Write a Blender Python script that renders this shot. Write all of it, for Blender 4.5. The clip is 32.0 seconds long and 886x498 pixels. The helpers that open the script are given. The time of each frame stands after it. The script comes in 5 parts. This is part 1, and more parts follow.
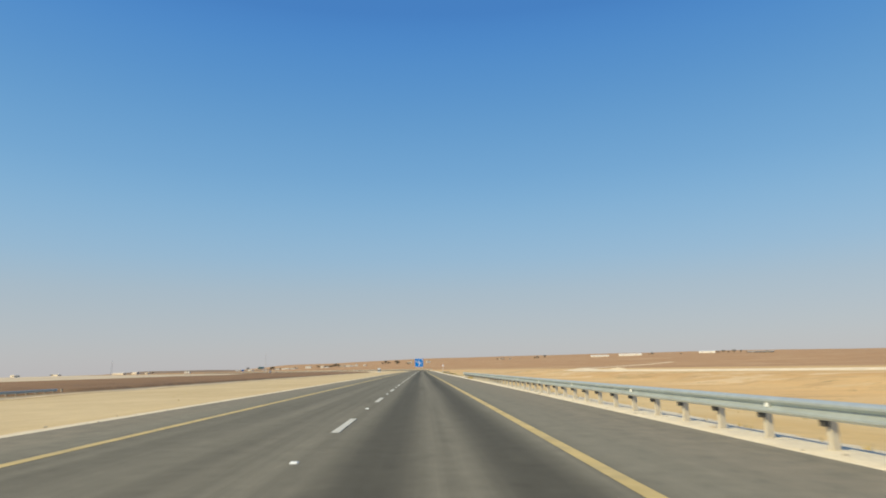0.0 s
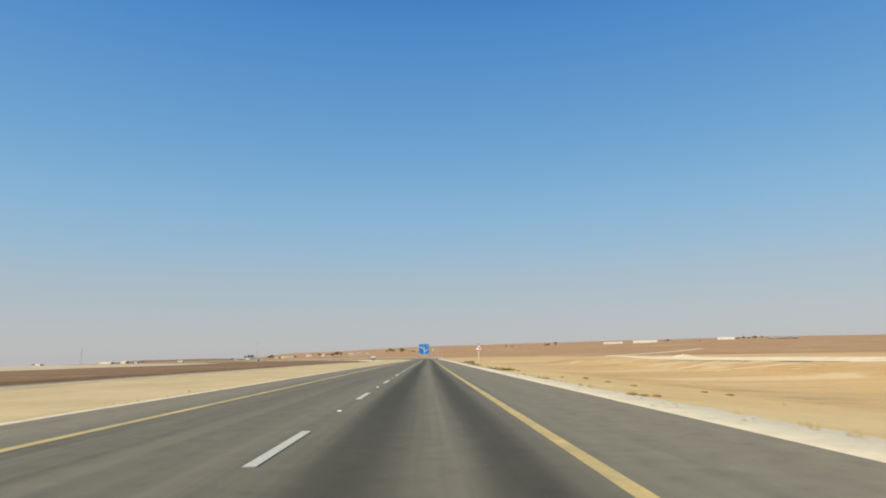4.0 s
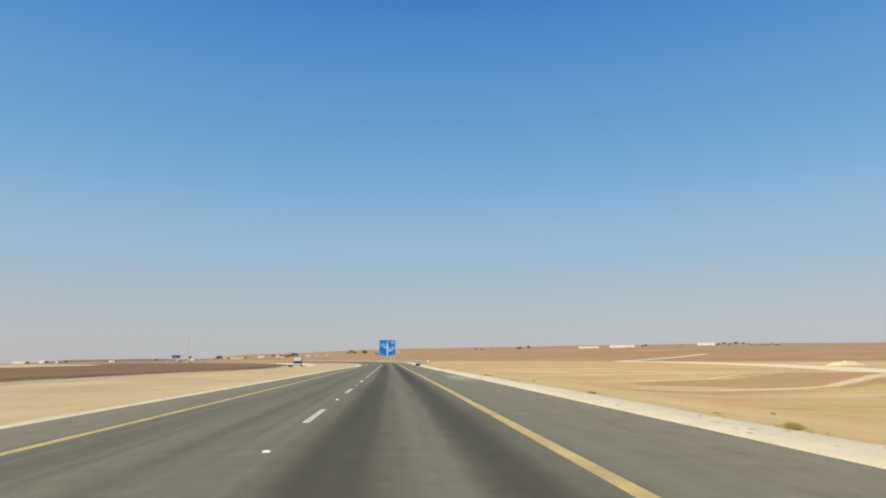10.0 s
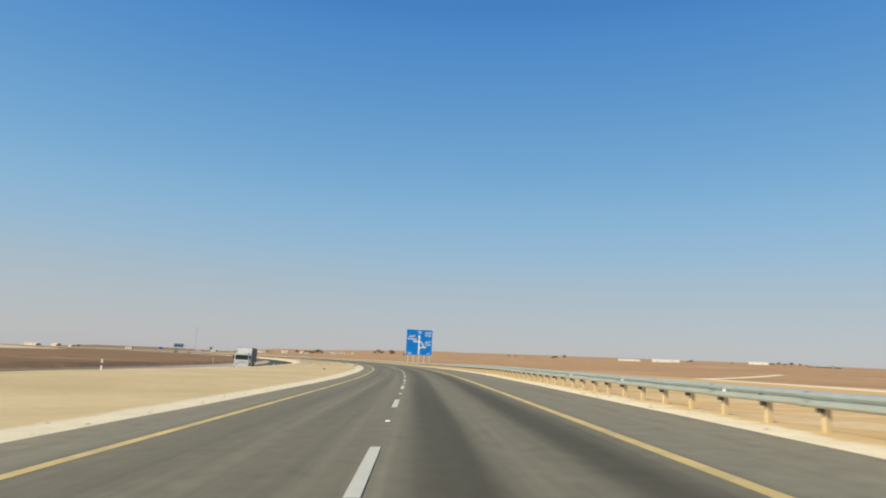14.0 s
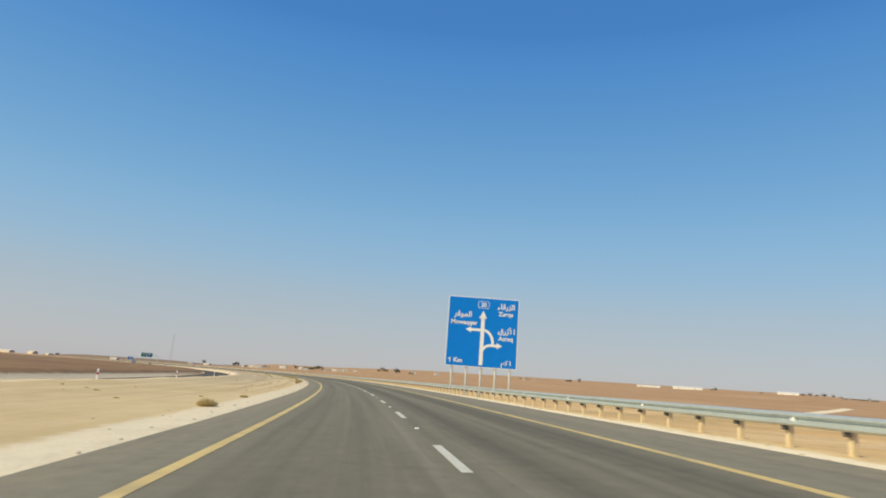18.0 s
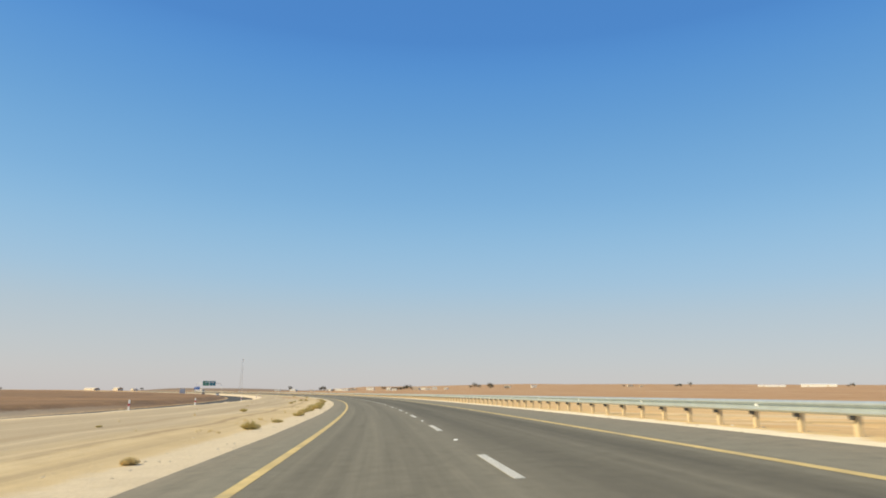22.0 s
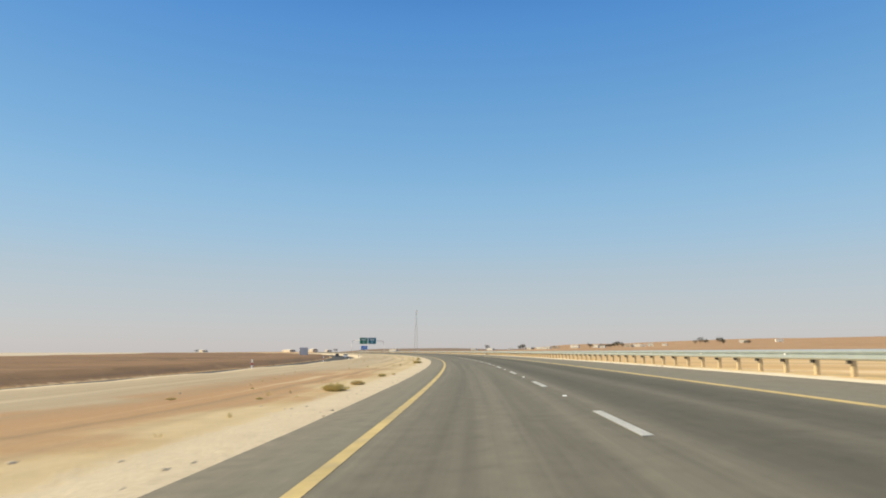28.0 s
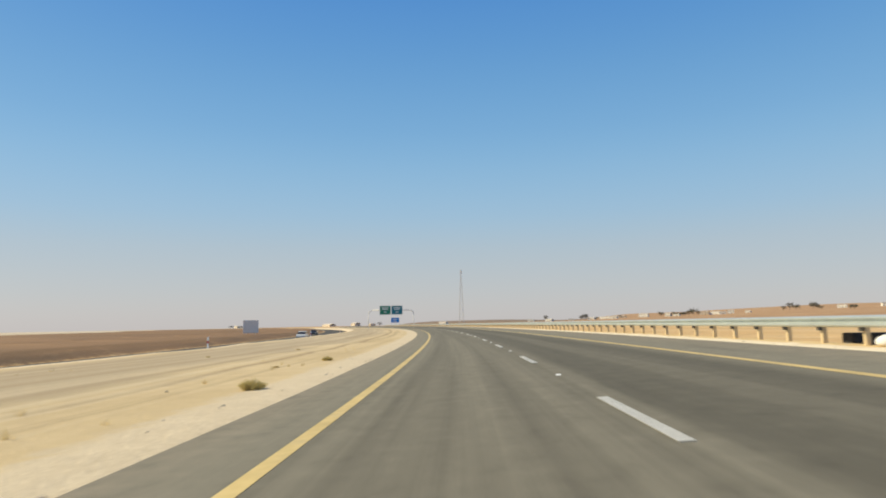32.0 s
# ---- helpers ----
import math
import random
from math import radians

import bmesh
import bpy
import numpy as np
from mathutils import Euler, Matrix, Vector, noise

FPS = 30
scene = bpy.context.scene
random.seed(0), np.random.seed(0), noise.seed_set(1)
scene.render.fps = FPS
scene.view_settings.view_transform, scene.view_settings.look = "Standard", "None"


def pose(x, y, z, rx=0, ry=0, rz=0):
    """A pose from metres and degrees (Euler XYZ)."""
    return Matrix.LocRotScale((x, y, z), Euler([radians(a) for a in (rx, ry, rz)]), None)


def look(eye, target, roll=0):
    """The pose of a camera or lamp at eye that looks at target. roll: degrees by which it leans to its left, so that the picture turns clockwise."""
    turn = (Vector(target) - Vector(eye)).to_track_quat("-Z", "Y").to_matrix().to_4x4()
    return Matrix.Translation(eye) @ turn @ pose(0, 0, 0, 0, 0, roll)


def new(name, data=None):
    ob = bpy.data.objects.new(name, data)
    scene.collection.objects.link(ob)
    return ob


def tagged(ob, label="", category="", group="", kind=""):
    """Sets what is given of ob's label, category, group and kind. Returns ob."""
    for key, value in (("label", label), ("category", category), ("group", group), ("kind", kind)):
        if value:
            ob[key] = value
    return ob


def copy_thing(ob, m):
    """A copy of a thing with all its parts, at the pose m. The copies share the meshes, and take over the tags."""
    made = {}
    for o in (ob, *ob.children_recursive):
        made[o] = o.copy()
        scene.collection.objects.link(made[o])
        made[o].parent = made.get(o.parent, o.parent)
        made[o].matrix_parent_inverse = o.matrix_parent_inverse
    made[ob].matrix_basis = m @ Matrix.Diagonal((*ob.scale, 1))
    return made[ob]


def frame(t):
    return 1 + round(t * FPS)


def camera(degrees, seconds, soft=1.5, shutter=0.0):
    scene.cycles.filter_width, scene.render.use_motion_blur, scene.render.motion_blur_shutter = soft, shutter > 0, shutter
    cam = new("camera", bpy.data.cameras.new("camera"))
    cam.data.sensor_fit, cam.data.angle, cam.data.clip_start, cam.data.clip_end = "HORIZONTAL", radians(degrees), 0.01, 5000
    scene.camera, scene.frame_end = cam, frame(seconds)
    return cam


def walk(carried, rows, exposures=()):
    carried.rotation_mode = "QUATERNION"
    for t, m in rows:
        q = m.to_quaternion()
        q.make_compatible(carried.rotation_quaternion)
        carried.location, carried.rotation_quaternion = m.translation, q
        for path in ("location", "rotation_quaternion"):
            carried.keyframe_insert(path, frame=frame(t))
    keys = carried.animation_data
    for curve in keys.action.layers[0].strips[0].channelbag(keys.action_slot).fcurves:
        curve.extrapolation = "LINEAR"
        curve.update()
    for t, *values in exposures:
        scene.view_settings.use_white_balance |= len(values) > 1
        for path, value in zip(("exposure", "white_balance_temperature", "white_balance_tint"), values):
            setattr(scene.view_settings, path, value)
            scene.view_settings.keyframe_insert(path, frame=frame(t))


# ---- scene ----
cam = camera(70.7, 32.0, soft=1.9, shutter=0.12)
PATH = [  # seconds, x, y, z, yaw to the left, pitch up, roll
    (0.0, 1.62, -0.95, 1.144, -2.13, 10.83, -1.02), (0.5, 1.72, 13.44, 1.143, -2.08, 10.02, -1.31),
    (1.0, 1.81, 27.81, 1.142, -2.16, 10.48, -1.14), (1.5, 1.87, 42.15, 1.141, -2.17, 9.21, -1.91),
    (2.0, 1.93, 56.46, 1.14, -2.38, 9.28, -2.28), (2.5, 2.01, 70.74, 1.139, -2.07, 10.98, -1.94),
    (3.0, 2.05, 84.94, 1.138, -2.19, 9.07, -2.87), (3.5, 1.99, 99.03, 1.139, -1.71, 10.13, -1.09),
    (4.0, 1.87, 113.06, 1.14, -1.6, 9.77, -1.18), (4.5, 1.72, 127.04, 1.142, -1.49, 9.39, -1.27),
    (5.0, 1.56, 141.01, 1.143, -1.38, 9.03, -1.36), (5.5, 1.43, 154.99, 1.145, -1.28, 8.66, -1.46),
    (6.0, 1.35, 168.99, 1.145, -1.29, 9.59, -0.98), (6.5, 1.34, 183, 1.147, 2.45, 8.84, 0.43),
    (7.0, 1.4, 197.04, 1.151, 6.55, 10.05, 0.4), (7.5, 1.51, 211.14, 1.155, 9.32, 8.77, -1.84),
    (8.0, 1.66, 225.28, 1.159, 4.92, 10.16, -0.43), (8.5, 1.78, 239.45, 1.164, -0.55, 11.31, 0.03),
    (9.0, 1.85, 253.65, 1.169, -3.56, 11.63, 0.49), (9.5, 1.83, 267.85, 1.174, -5.03, 10.95, -0.78),
    (10.0, 1.76, 282.08, 1.178, -4.67, 10.02, -0.49), (10.5, 1.65, 296.35, 1.18, -3.89, 9.34, 0.16),
    (11.0, 1.51, 310.68, 1.181, -3.36, 9.22, 0.51), (11.5, 1.32, 325.11, 1.182, -3.22, 8.87, 0.84),
    (12.0, 1.11, 339.62, 1.182, -3.2, 8.61, 0.75), (12.5, 0.9, 354.21, 1.182, -2.87, 9.53, 1.67),
    (13.0, 0.67, 368.79, 1.183, -2.5, 8.83, 1.46), (13.5, 0.39, 383.32, 1.185, -1.96, 9.92, 2.26),
    (14.0, 0.05, 397.88, 1.181, -1.6, 10.34, 2.61), (14.5, -0.32, 412.49, 1.172, -1.47, 9.88, 3.1),
    (15.0, -0.74, 427.12, 1.159, -1.39, 10.15, 3.49), (15.5, -1.26, 441.76, 1.14, -1.29, 10.43, 3.89),
    (16.0, -1.92, 456.41, 1.12, -1.2, 10.71, 4.29), (16.5, -2.74, 471.05, 1.107, -1.1, 10.98, 4.68),
    (17.0, -3.75, 485.68, 1.096, -0.9, 12.25, 4.69), (17.5, -4.95, 500.31, 1.089, -0.78, 12.04, 4.66),
    (18.0, -6.34, 514.98, 1.086, -0.77, 12.12, 4.2), (18.5, -7.89, 529.71, 1.087, -1.27, 12.44, 3.54),
    (19.0, -9.61, 544.41, 1.087, -3.69, 12.18, 2.86), (19.5, -11.48, 558.93, 1.086, -4.2, 13.74, 1.96),
    (20.0, -13.56, 573.51, 1.083, -3.97, 14.94, 1.51), (20.5, -15.86, 588.18, 1.081, 1.53, 13.01, -0.47),
    (21.0, -18.39, 602.97, 1.078, 3.56, 13.5, 0.14), (21.5, -21.21, 617.93, 1.07, 5.22, 13.01, 0.36),
    (22.0, -24.27, 632.96, 1.061, 6.54, 13.14, 0.85), (22.5, -27.52, 647.95, 1.053, 7.82, 12.67, 1.16),
    (23.0, -30.95, 662.87, 1.045, 9.78, 12.67, 1.11), (23.5, -34.54, 677.74, 1.039, 14.59, 10.01, -0.59),
    (24.0, -38.34, 692.56, 1.034, 19.89, 7.49, -1.49), (24.5, -42.36, 707.39, 1.029, 20.96, 7.6, -0.91),
    (25.0, -46.58, 722.23, 1.025, 22.4, 8.96, -0.29), (25.5, -51.01, 737.11, 1.025, 23.08, 9.63, -0.03),
    (26.0, -55.65, 751.99, 1.025, 23.29, 9.43, 0.09), (26.5, -60.48, 766.84, 1.026, 23.5, 9.23, 0.22),
    (27.0, -65.52, 781.61, 1.027, 23.71, 9.02, 0.34), (27.5, -70.74, 796.24, 1.028, 23.92, 8.82, 0.47),
    (28.0, -76.14, 810.72, 1.029, 24.21, 9.33, 0.1), (28.5, -81.65, 824.94, 1.031, 24.53, 8.89, 0.7),
    (29.0, -87.31, 838.98, 1.034, 25.04, 9.99, 0.26), (29.5, -93.15, 852.93, 1.037, 25.56, 9.6, 0.51),
    (30.0, -99.19, 866.84, 1.039, 26.39, 9.67, 0.74), (30.5, -105.48, 880.77, 1.041, 27.17, 9.78, 0.93),
    (31.0, -112.01, 894.68, 1.042, 27.98, 9.19, 1.07), (31.5, -118.78, 908.54, 1.042, 28.42, 8.54, -0.66),
    (32.0, -125.77, 922.32, 1.041, 29.06, 6.86, -0.84),
]


def stand(x, y, z, yaw, pitch, roll):
    """The camera's pose from its place and angles in degrees."""
    a, b = radians(yaw), radians(pitch)
    ahead = Vector((-math.sin(a) * math.cos(b), math.cos(a) * math.cos(b), math.sin(b)))
    return look((x, y, z), Vector((x, y, z)) + ahead, roll)


walk(cam, [(row[0], stand(*row[1:])) for row in PATH], exposures=[(0.0, 0.0, 6500, 10), (18.0, 0.0, 6500, 10), (21.0, 0.18, 6750, 11), (28.0, 0.16, 6700, 11), (32.0, 0.11, 6700, 11)])

# ---- daylight: a clear, hazy desert afternoon ----
SUN_EL, SUN_AZ = 38.0, 118.0  # height; degrees to the left of straight ahead (+y)
world = bpy.data.worlds.new("desert_sky")
scene.world = world
world.use_nodes = True
wn = world.node_tree
sky = wn.nodes.new("ShaderNodeTexSky")
sky.sky_type = "NISHITA"
sky.sun_disc = False
sky.sun_elevation = radians(SUN_EL)
sky.sun_rotation = radians(-SUN_AZ)
sky.altitude = 700
sky.air_density = 1.0
sky.dust_density = 1.5
sky.ozone_density = 3.6
wn.nodes["Background"].inputs["Strength"].default_value = 0.15
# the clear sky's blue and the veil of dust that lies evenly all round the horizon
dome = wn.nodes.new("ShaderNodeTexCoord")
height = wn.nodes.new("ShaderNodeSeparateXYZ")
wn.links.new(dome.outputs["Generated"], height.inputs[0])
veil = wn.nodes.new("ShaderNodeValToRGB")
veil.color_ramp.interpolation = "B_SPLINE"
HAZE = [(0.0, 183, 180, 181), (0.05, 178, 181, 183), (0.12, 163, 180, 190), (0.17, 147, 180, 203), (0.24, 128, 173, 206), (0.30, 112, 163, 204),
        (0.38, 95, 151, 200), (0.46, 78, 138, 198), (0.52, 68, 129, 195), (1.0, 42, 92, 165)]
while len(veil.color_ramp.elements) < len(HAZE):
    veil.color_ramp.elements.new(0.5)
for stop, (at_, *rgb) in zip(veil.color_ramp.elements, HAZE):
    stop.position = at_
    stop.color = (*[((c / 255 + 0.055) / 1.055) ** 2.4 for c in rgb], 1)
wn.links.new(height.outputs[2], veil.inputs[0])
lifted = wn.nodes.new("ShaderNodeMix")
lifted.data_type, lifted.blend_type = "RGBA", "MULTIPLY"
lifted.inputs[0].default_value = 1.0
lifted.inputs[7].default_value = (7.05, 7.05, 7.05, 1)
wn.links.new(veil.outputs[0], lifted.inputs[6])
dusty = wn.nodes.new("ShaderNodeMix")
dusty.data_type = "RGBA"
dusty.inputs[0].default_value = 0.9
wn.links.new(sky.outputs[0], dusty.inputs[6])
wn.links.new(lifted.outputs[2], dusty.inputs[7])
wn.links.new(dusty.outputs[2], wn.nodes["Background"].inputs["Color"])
sun_data = bpy.data.lights.new("sun", "SUN")
sun_data.energy, sun_data.angle, sun_data.color = 5.0, radians(0.53), (1.0, 0.88, 0.56)
sun = new("sun", sun_data)
sun_dir = Vector((-math.sin(radians(SUN_AZ)) * math.cos(radians(SUN_EL)), math.cos(radians(SUN_AZ)) * math.cos(radians(SUN_EL)), math.sin(radians(SUN_EL))))
sun.matrix_world = look(sun_dir * 100, (0, 0, 0))

# ---- the road's line: s metres along the dashed centre line, n metres to its right ----
KAPPA = [0.01, 0.003, 0.026, 0.005, -0.024, -0.102, -0.014, 0.075, 0.086, 0.138, 0.002, -0.053, 0.554, 0.998, 1.033, 0.979,
         0.893, 0.807, 0.879, 0.975, 0.844, 0.846, 0.924, 0.908, 0.874, 0.917, 0.877, 0.84, 0.803, 0.766, 0.729]
GRID = np.arange(-300, 1601, 1.0)
bend = np.interp(GRID, np.arange(0, 1081, 36.0), np.array(KAPPA) / 1000)
bend[GRID < 0] = 0
TH = np.concatenate([[0], np.cumsum((bend[1:] + bend[:-1]) / 2)])
TH -= np.interp(0, GRID, TH)
mid = (TH[1:] + TH[:-1]) / 2
LX = np.concatenate([[0], np.cumsum(-np.sin(mid))])
LY = np.concatenate([[0], np.cumsum(np.cos(mid))])
LX -= np.interp(0, GRID, LX)
LY -= np.interp(0, GRID, LY)
FALL_S, FALL = [180, 280, 365, 450, 540, 730], [-0.0113, 0.0098, 0.0203, 0.0707, 0.0472, 0.0624]
DASH, DASH_AT = 10.9, 1.91


def xy(s, n=0.0):
    a = np.interp(s, GRID, TH)
    return float(np.interp(s, GRID, LX) + n * np.cos(a)), float(np.interp(s, GRID, LY) + n * np.sin(a))


def heading(s):
    """Degrees to the left of +y."""
    return math.degrees(float(np.interp(s, GRID, TH)))


def fall(s):
    return float(np.interp(s, FALL_S, FALL))


def road_z(s, n):
    return fall(s) * n


def line_n(s, straight):
    """How far the yellow edge lines run from the centre line: a little wider in the bend."""
    return straight + float(np.interp(s, [450, 640], [0.0, 0.11]))


def edge_r(s):
    """The pavement's right edge."""
    return float(np.interp(s, [60, 200, 260, 350, 450], [6.85, 6.8, 6.6, 6.28, 6.2]))


def edge_l(s):
    return float(np.interp(s, [300, 450], [-5.85, -5.3]))


def cut_z(s):
    """The level of the opposite carriageway, which runs in a shallow cutting."""
    return float(np.interp(s, [0, 450, 620, 700], [-1.95, -1.65, -1.5, -1.43]))


def apart(s):
    """How much further off the cutting runs before the bend."""
    return float(np.interp(s, [360, 490], [6.0, 0.0]))


def side_z(s, n):
    """The bare ground beside the pavement, before it meets the open land 60 m off."""
    if n > 0:
        e = road_z(s, edge_r(s))
        return float(np.interp(n, [edge_r(s), 7.8, 9.4, 13, 22, 32, 60], [e - 0.02, e - 0.02 + 0.9 * max(0.0, fall(s)), e - 0.3, -0.75, -1.6, -2.1, -2.1]))
    e, c = road_z(s, edge_l(s)), cut_z(s)
    o = apart(s)
    return float(np.interp(-n, [-edge_l(s), 7.6, 11, 13, 21.8 + 1.45 * o, 23.4 + 1.4 * o, 33.0 + o, 36.0 + o, 60], [e - 0.04, e - 0.14, -0.5, -0.55, -0.58, c - 0.05, c - 0.05, -0.55, -1.0]))


def ground_z(s, n):
    if edge_l(s) <= n <= edge_r(s):
        return road_z(s, n)
    return side_z(s, n)


def open_z(x, y):
    """The open land: a plain that climbs far off to the right and sinks to the far left."""
    d2 = (LX[::10] - x) ** 2 + (LY[::10] - y) ** 2
    far = max(0.0, math.sqrt(float(d2.min())) - 60)
    az = math.degrees(math.atan2(-(x + 20), y - 450))
    tilt = float(np.interp(az, [-150, -90, -60, -48, -38, -30, -9, 2, 8, 13, 17, 21, 33, 46, 61, 100, 160], [0.2, 0.2, 0.6, 1.0, 1.15, 1.33, 1.4, 1.25, 0.9, 0.75, 0.3, -0.05, -0.2, -0.36, -0.53, -0.4, 0]))
    wave = noise.noise((x / 420, y / 420, 0.3)) * 5 + noise.noise((x / 130, y / 130, 4.0)) * 1.2
    if tilt < 0:
        far = max(0.0, far - 120)
    rise = math.tan(radians(tilt)) * far
    if tilt > 0:
        foot = min(1.0, max(0.0, (math.hypot(x + 20, y - 450) - 520) / 980))
        rise *= foot * foot * (3 - 2 * foot)
    # a low dark ridge ahead, two kilometres off
    az2, r = math.degrees(math.atan2(-(x + 18), y - 603)), math.hypot(x + 18, y - 603)
    rise += float(np.interp(az2, [18, 23, 29, 32.5], [0, 1, 1.1, 0]) * np.interp(r, [1600, 2000, 2500, 3500], [0, 13, 14, 0]))
    level = float(np.interp(az, [-140, -120, 8, 17], [-0.8, -2.1, -2.1, -0.8]))
    return level + rise + wave * min(1.0, far / (1300 if tilt > 0 else 500))


def at(s, n, z=None, turn=0.0):
    """A pose at road coordinates, its y axis along the road, on the ground unless z is given."""
    x, y = xy(s, n)
    return pose(x, y, ground_z(s, n) if z is None else z, 0, 0, heading(s) + turn)


# ---- materials ----
def material(name, rough=0.6, metal=0.0):
    m = bpy.data.materials.new(name)
    m.use_nodes = True
    t = m.node_tree
    b = t.nodes["Principled BSDF"]
    b.inputs["Roughness"].default_value, b.inputs["Metallic"].default_value = rough, metal
    return m, t, b


def node(t, kind, **values):
    n = t.nodes.new(kind)
    for key, value in values.items():
        n.inputs[key].default_value = value
    return n


def calc(t, op, a, b=0.5, c=0.5):
    n = t.nodes.new("ShaderNodeMath")
    n.operation = op
    for i, v in enumerate((a, b, c)):
        if isinstance(v, (int, float)):
            n.inputs[i].default_value = v
        else:
            t.links.new(v, n.inputs[i])
    return n.outputs[0]


def blend(t, fac, a, b, mode="MIX"):
    n = t.nodes.new("ShaderNodeMix")
    n.data_type, n.blend_type = "RGBA", mode
    for i, v in ((0, fac), (6, a), (7, b)):
        if isinstance(v, (int, float)):
            n.inputs[i].default_value = v
        elif isinstance(v, tuple):
            n.inputs[i].default_value = (*v, 1)
        else:
            t.links.new(v, n.inputs[i])
    return n.outputs[2]


def span(t, v, lo, hi, soft=0.3):
    """1 where lo < v < hi, with soft edges."""
    out = []
    for edge, sign in ((lo, 1), (hi, -1)):
        n = t.nodes.new("ShaderNodeMapRange")
        n.interpolation_type = "SMOOTHSTEP"
        t.links.new(v, n.inputs[0])
        n.inputs[1].default_value, n.inputs[2].default_value = edge - soft, edge + soft
        n.inputs[3].default_value, n.inputs[4].default_value = (0, 1) if sign > 0 else (1, 0)
        out.append(n.outputs[0])
    return calc(t, "MULTIPLY", out[0], out[1])


def grain(t, scale, detail=4.0, rough=0.55, vec=None, distort=0.0):
    n = node(t, "ShaderNodeTexNoise", Scale=scale, Detail=detail, Roughness=rough, Distortion=distort)
    if vec is None:
        vec = t.nodes.new("ShaderNodeTexCoord").outputs["Object"]
    t.links.new(vec, n.inputs["Vector"])
    return n.outputs["Fac"]


def stretch(t, v, lo, hi, to_lo=0.0, to_hi=1.0):
    n = t.nodes.new("ShaderNodeMapRange")
    t.links.new(v, n.inputs[0])
    for i, x in enumerate((lo, hi, to_lo, to_hi)):
        n.inputs[i + 1].default_value = x
    return n.outputs[0]


def bump(t, b, height, strength=0.3, distance=0.02):
    n = node(t, "ShaderNodeBump", Strength=strength, Distance=distance)
    t.links.new(height, n.inputs["Height"])
    t.links.new(n.outputs[0], b.inputs["Normal"])


def simple(name, colour, rough=0.6, metal=0.0, vary=0.25, scale=6.0, relief=0.15, dirt=None):
    """Paint, metal, plaster: one colour with grain and stains at two scales."""
    m, t, b = material(name, rough, metal)
    g, w = grain(t, scale * 6, 5), grain(t, scale, 3)
    dark = tuple(c * (1 - vary) for c in colour)
    lite = tuple(min(1, c * (1 + vary * 0.6)) for c in colour)
    c = blend(t, stretch(t, w, 0.3, 0.7), dark, lite)
    c = blend(t, stretch(t, g, 0.35, 0.65, 0, 0.35), c, dark)
    if dirt:
        c = blend(t, stretch(t, grain(t, scale * 0.6, 6, 0.7), 0.5, 0.75, 0, 0.7), c, dirt)
    t.links.new(c, b.inputs["Base Color"])
    t.links.new(stretch(t, g, 0.3, 0.7, max(0.02, rough - 0.1), min(1, rough + 0.1)), b.inputs["Roughness"])
    if relief:
        bump(t, b, g, relief, 0.01)
    return m


def road_uv(t):
    """s and n, in metres, with which the strips along the road are laid."""
    uv = t.nodes.new("ShaderNodeUVMap")
    uv.uv_map = "road"
    sep = t.nodes.new("ShaderNodeSeparateXYZ")
    t.links.new(uv.outputs[0], sep.inputs[0])
    return uv.outputs[0], sep.outputs[0], sep.outputs[1]


def squeezed(t, vec, sx, sy, sz=1.0):
    n = t.nodes.new("ShaderNodeMapping")
    n.inputs["Scale"].default_value = (sx, sy, sz)
    t.links.new(vec, n.inputs["Vector"])
    return n.outputs[0]


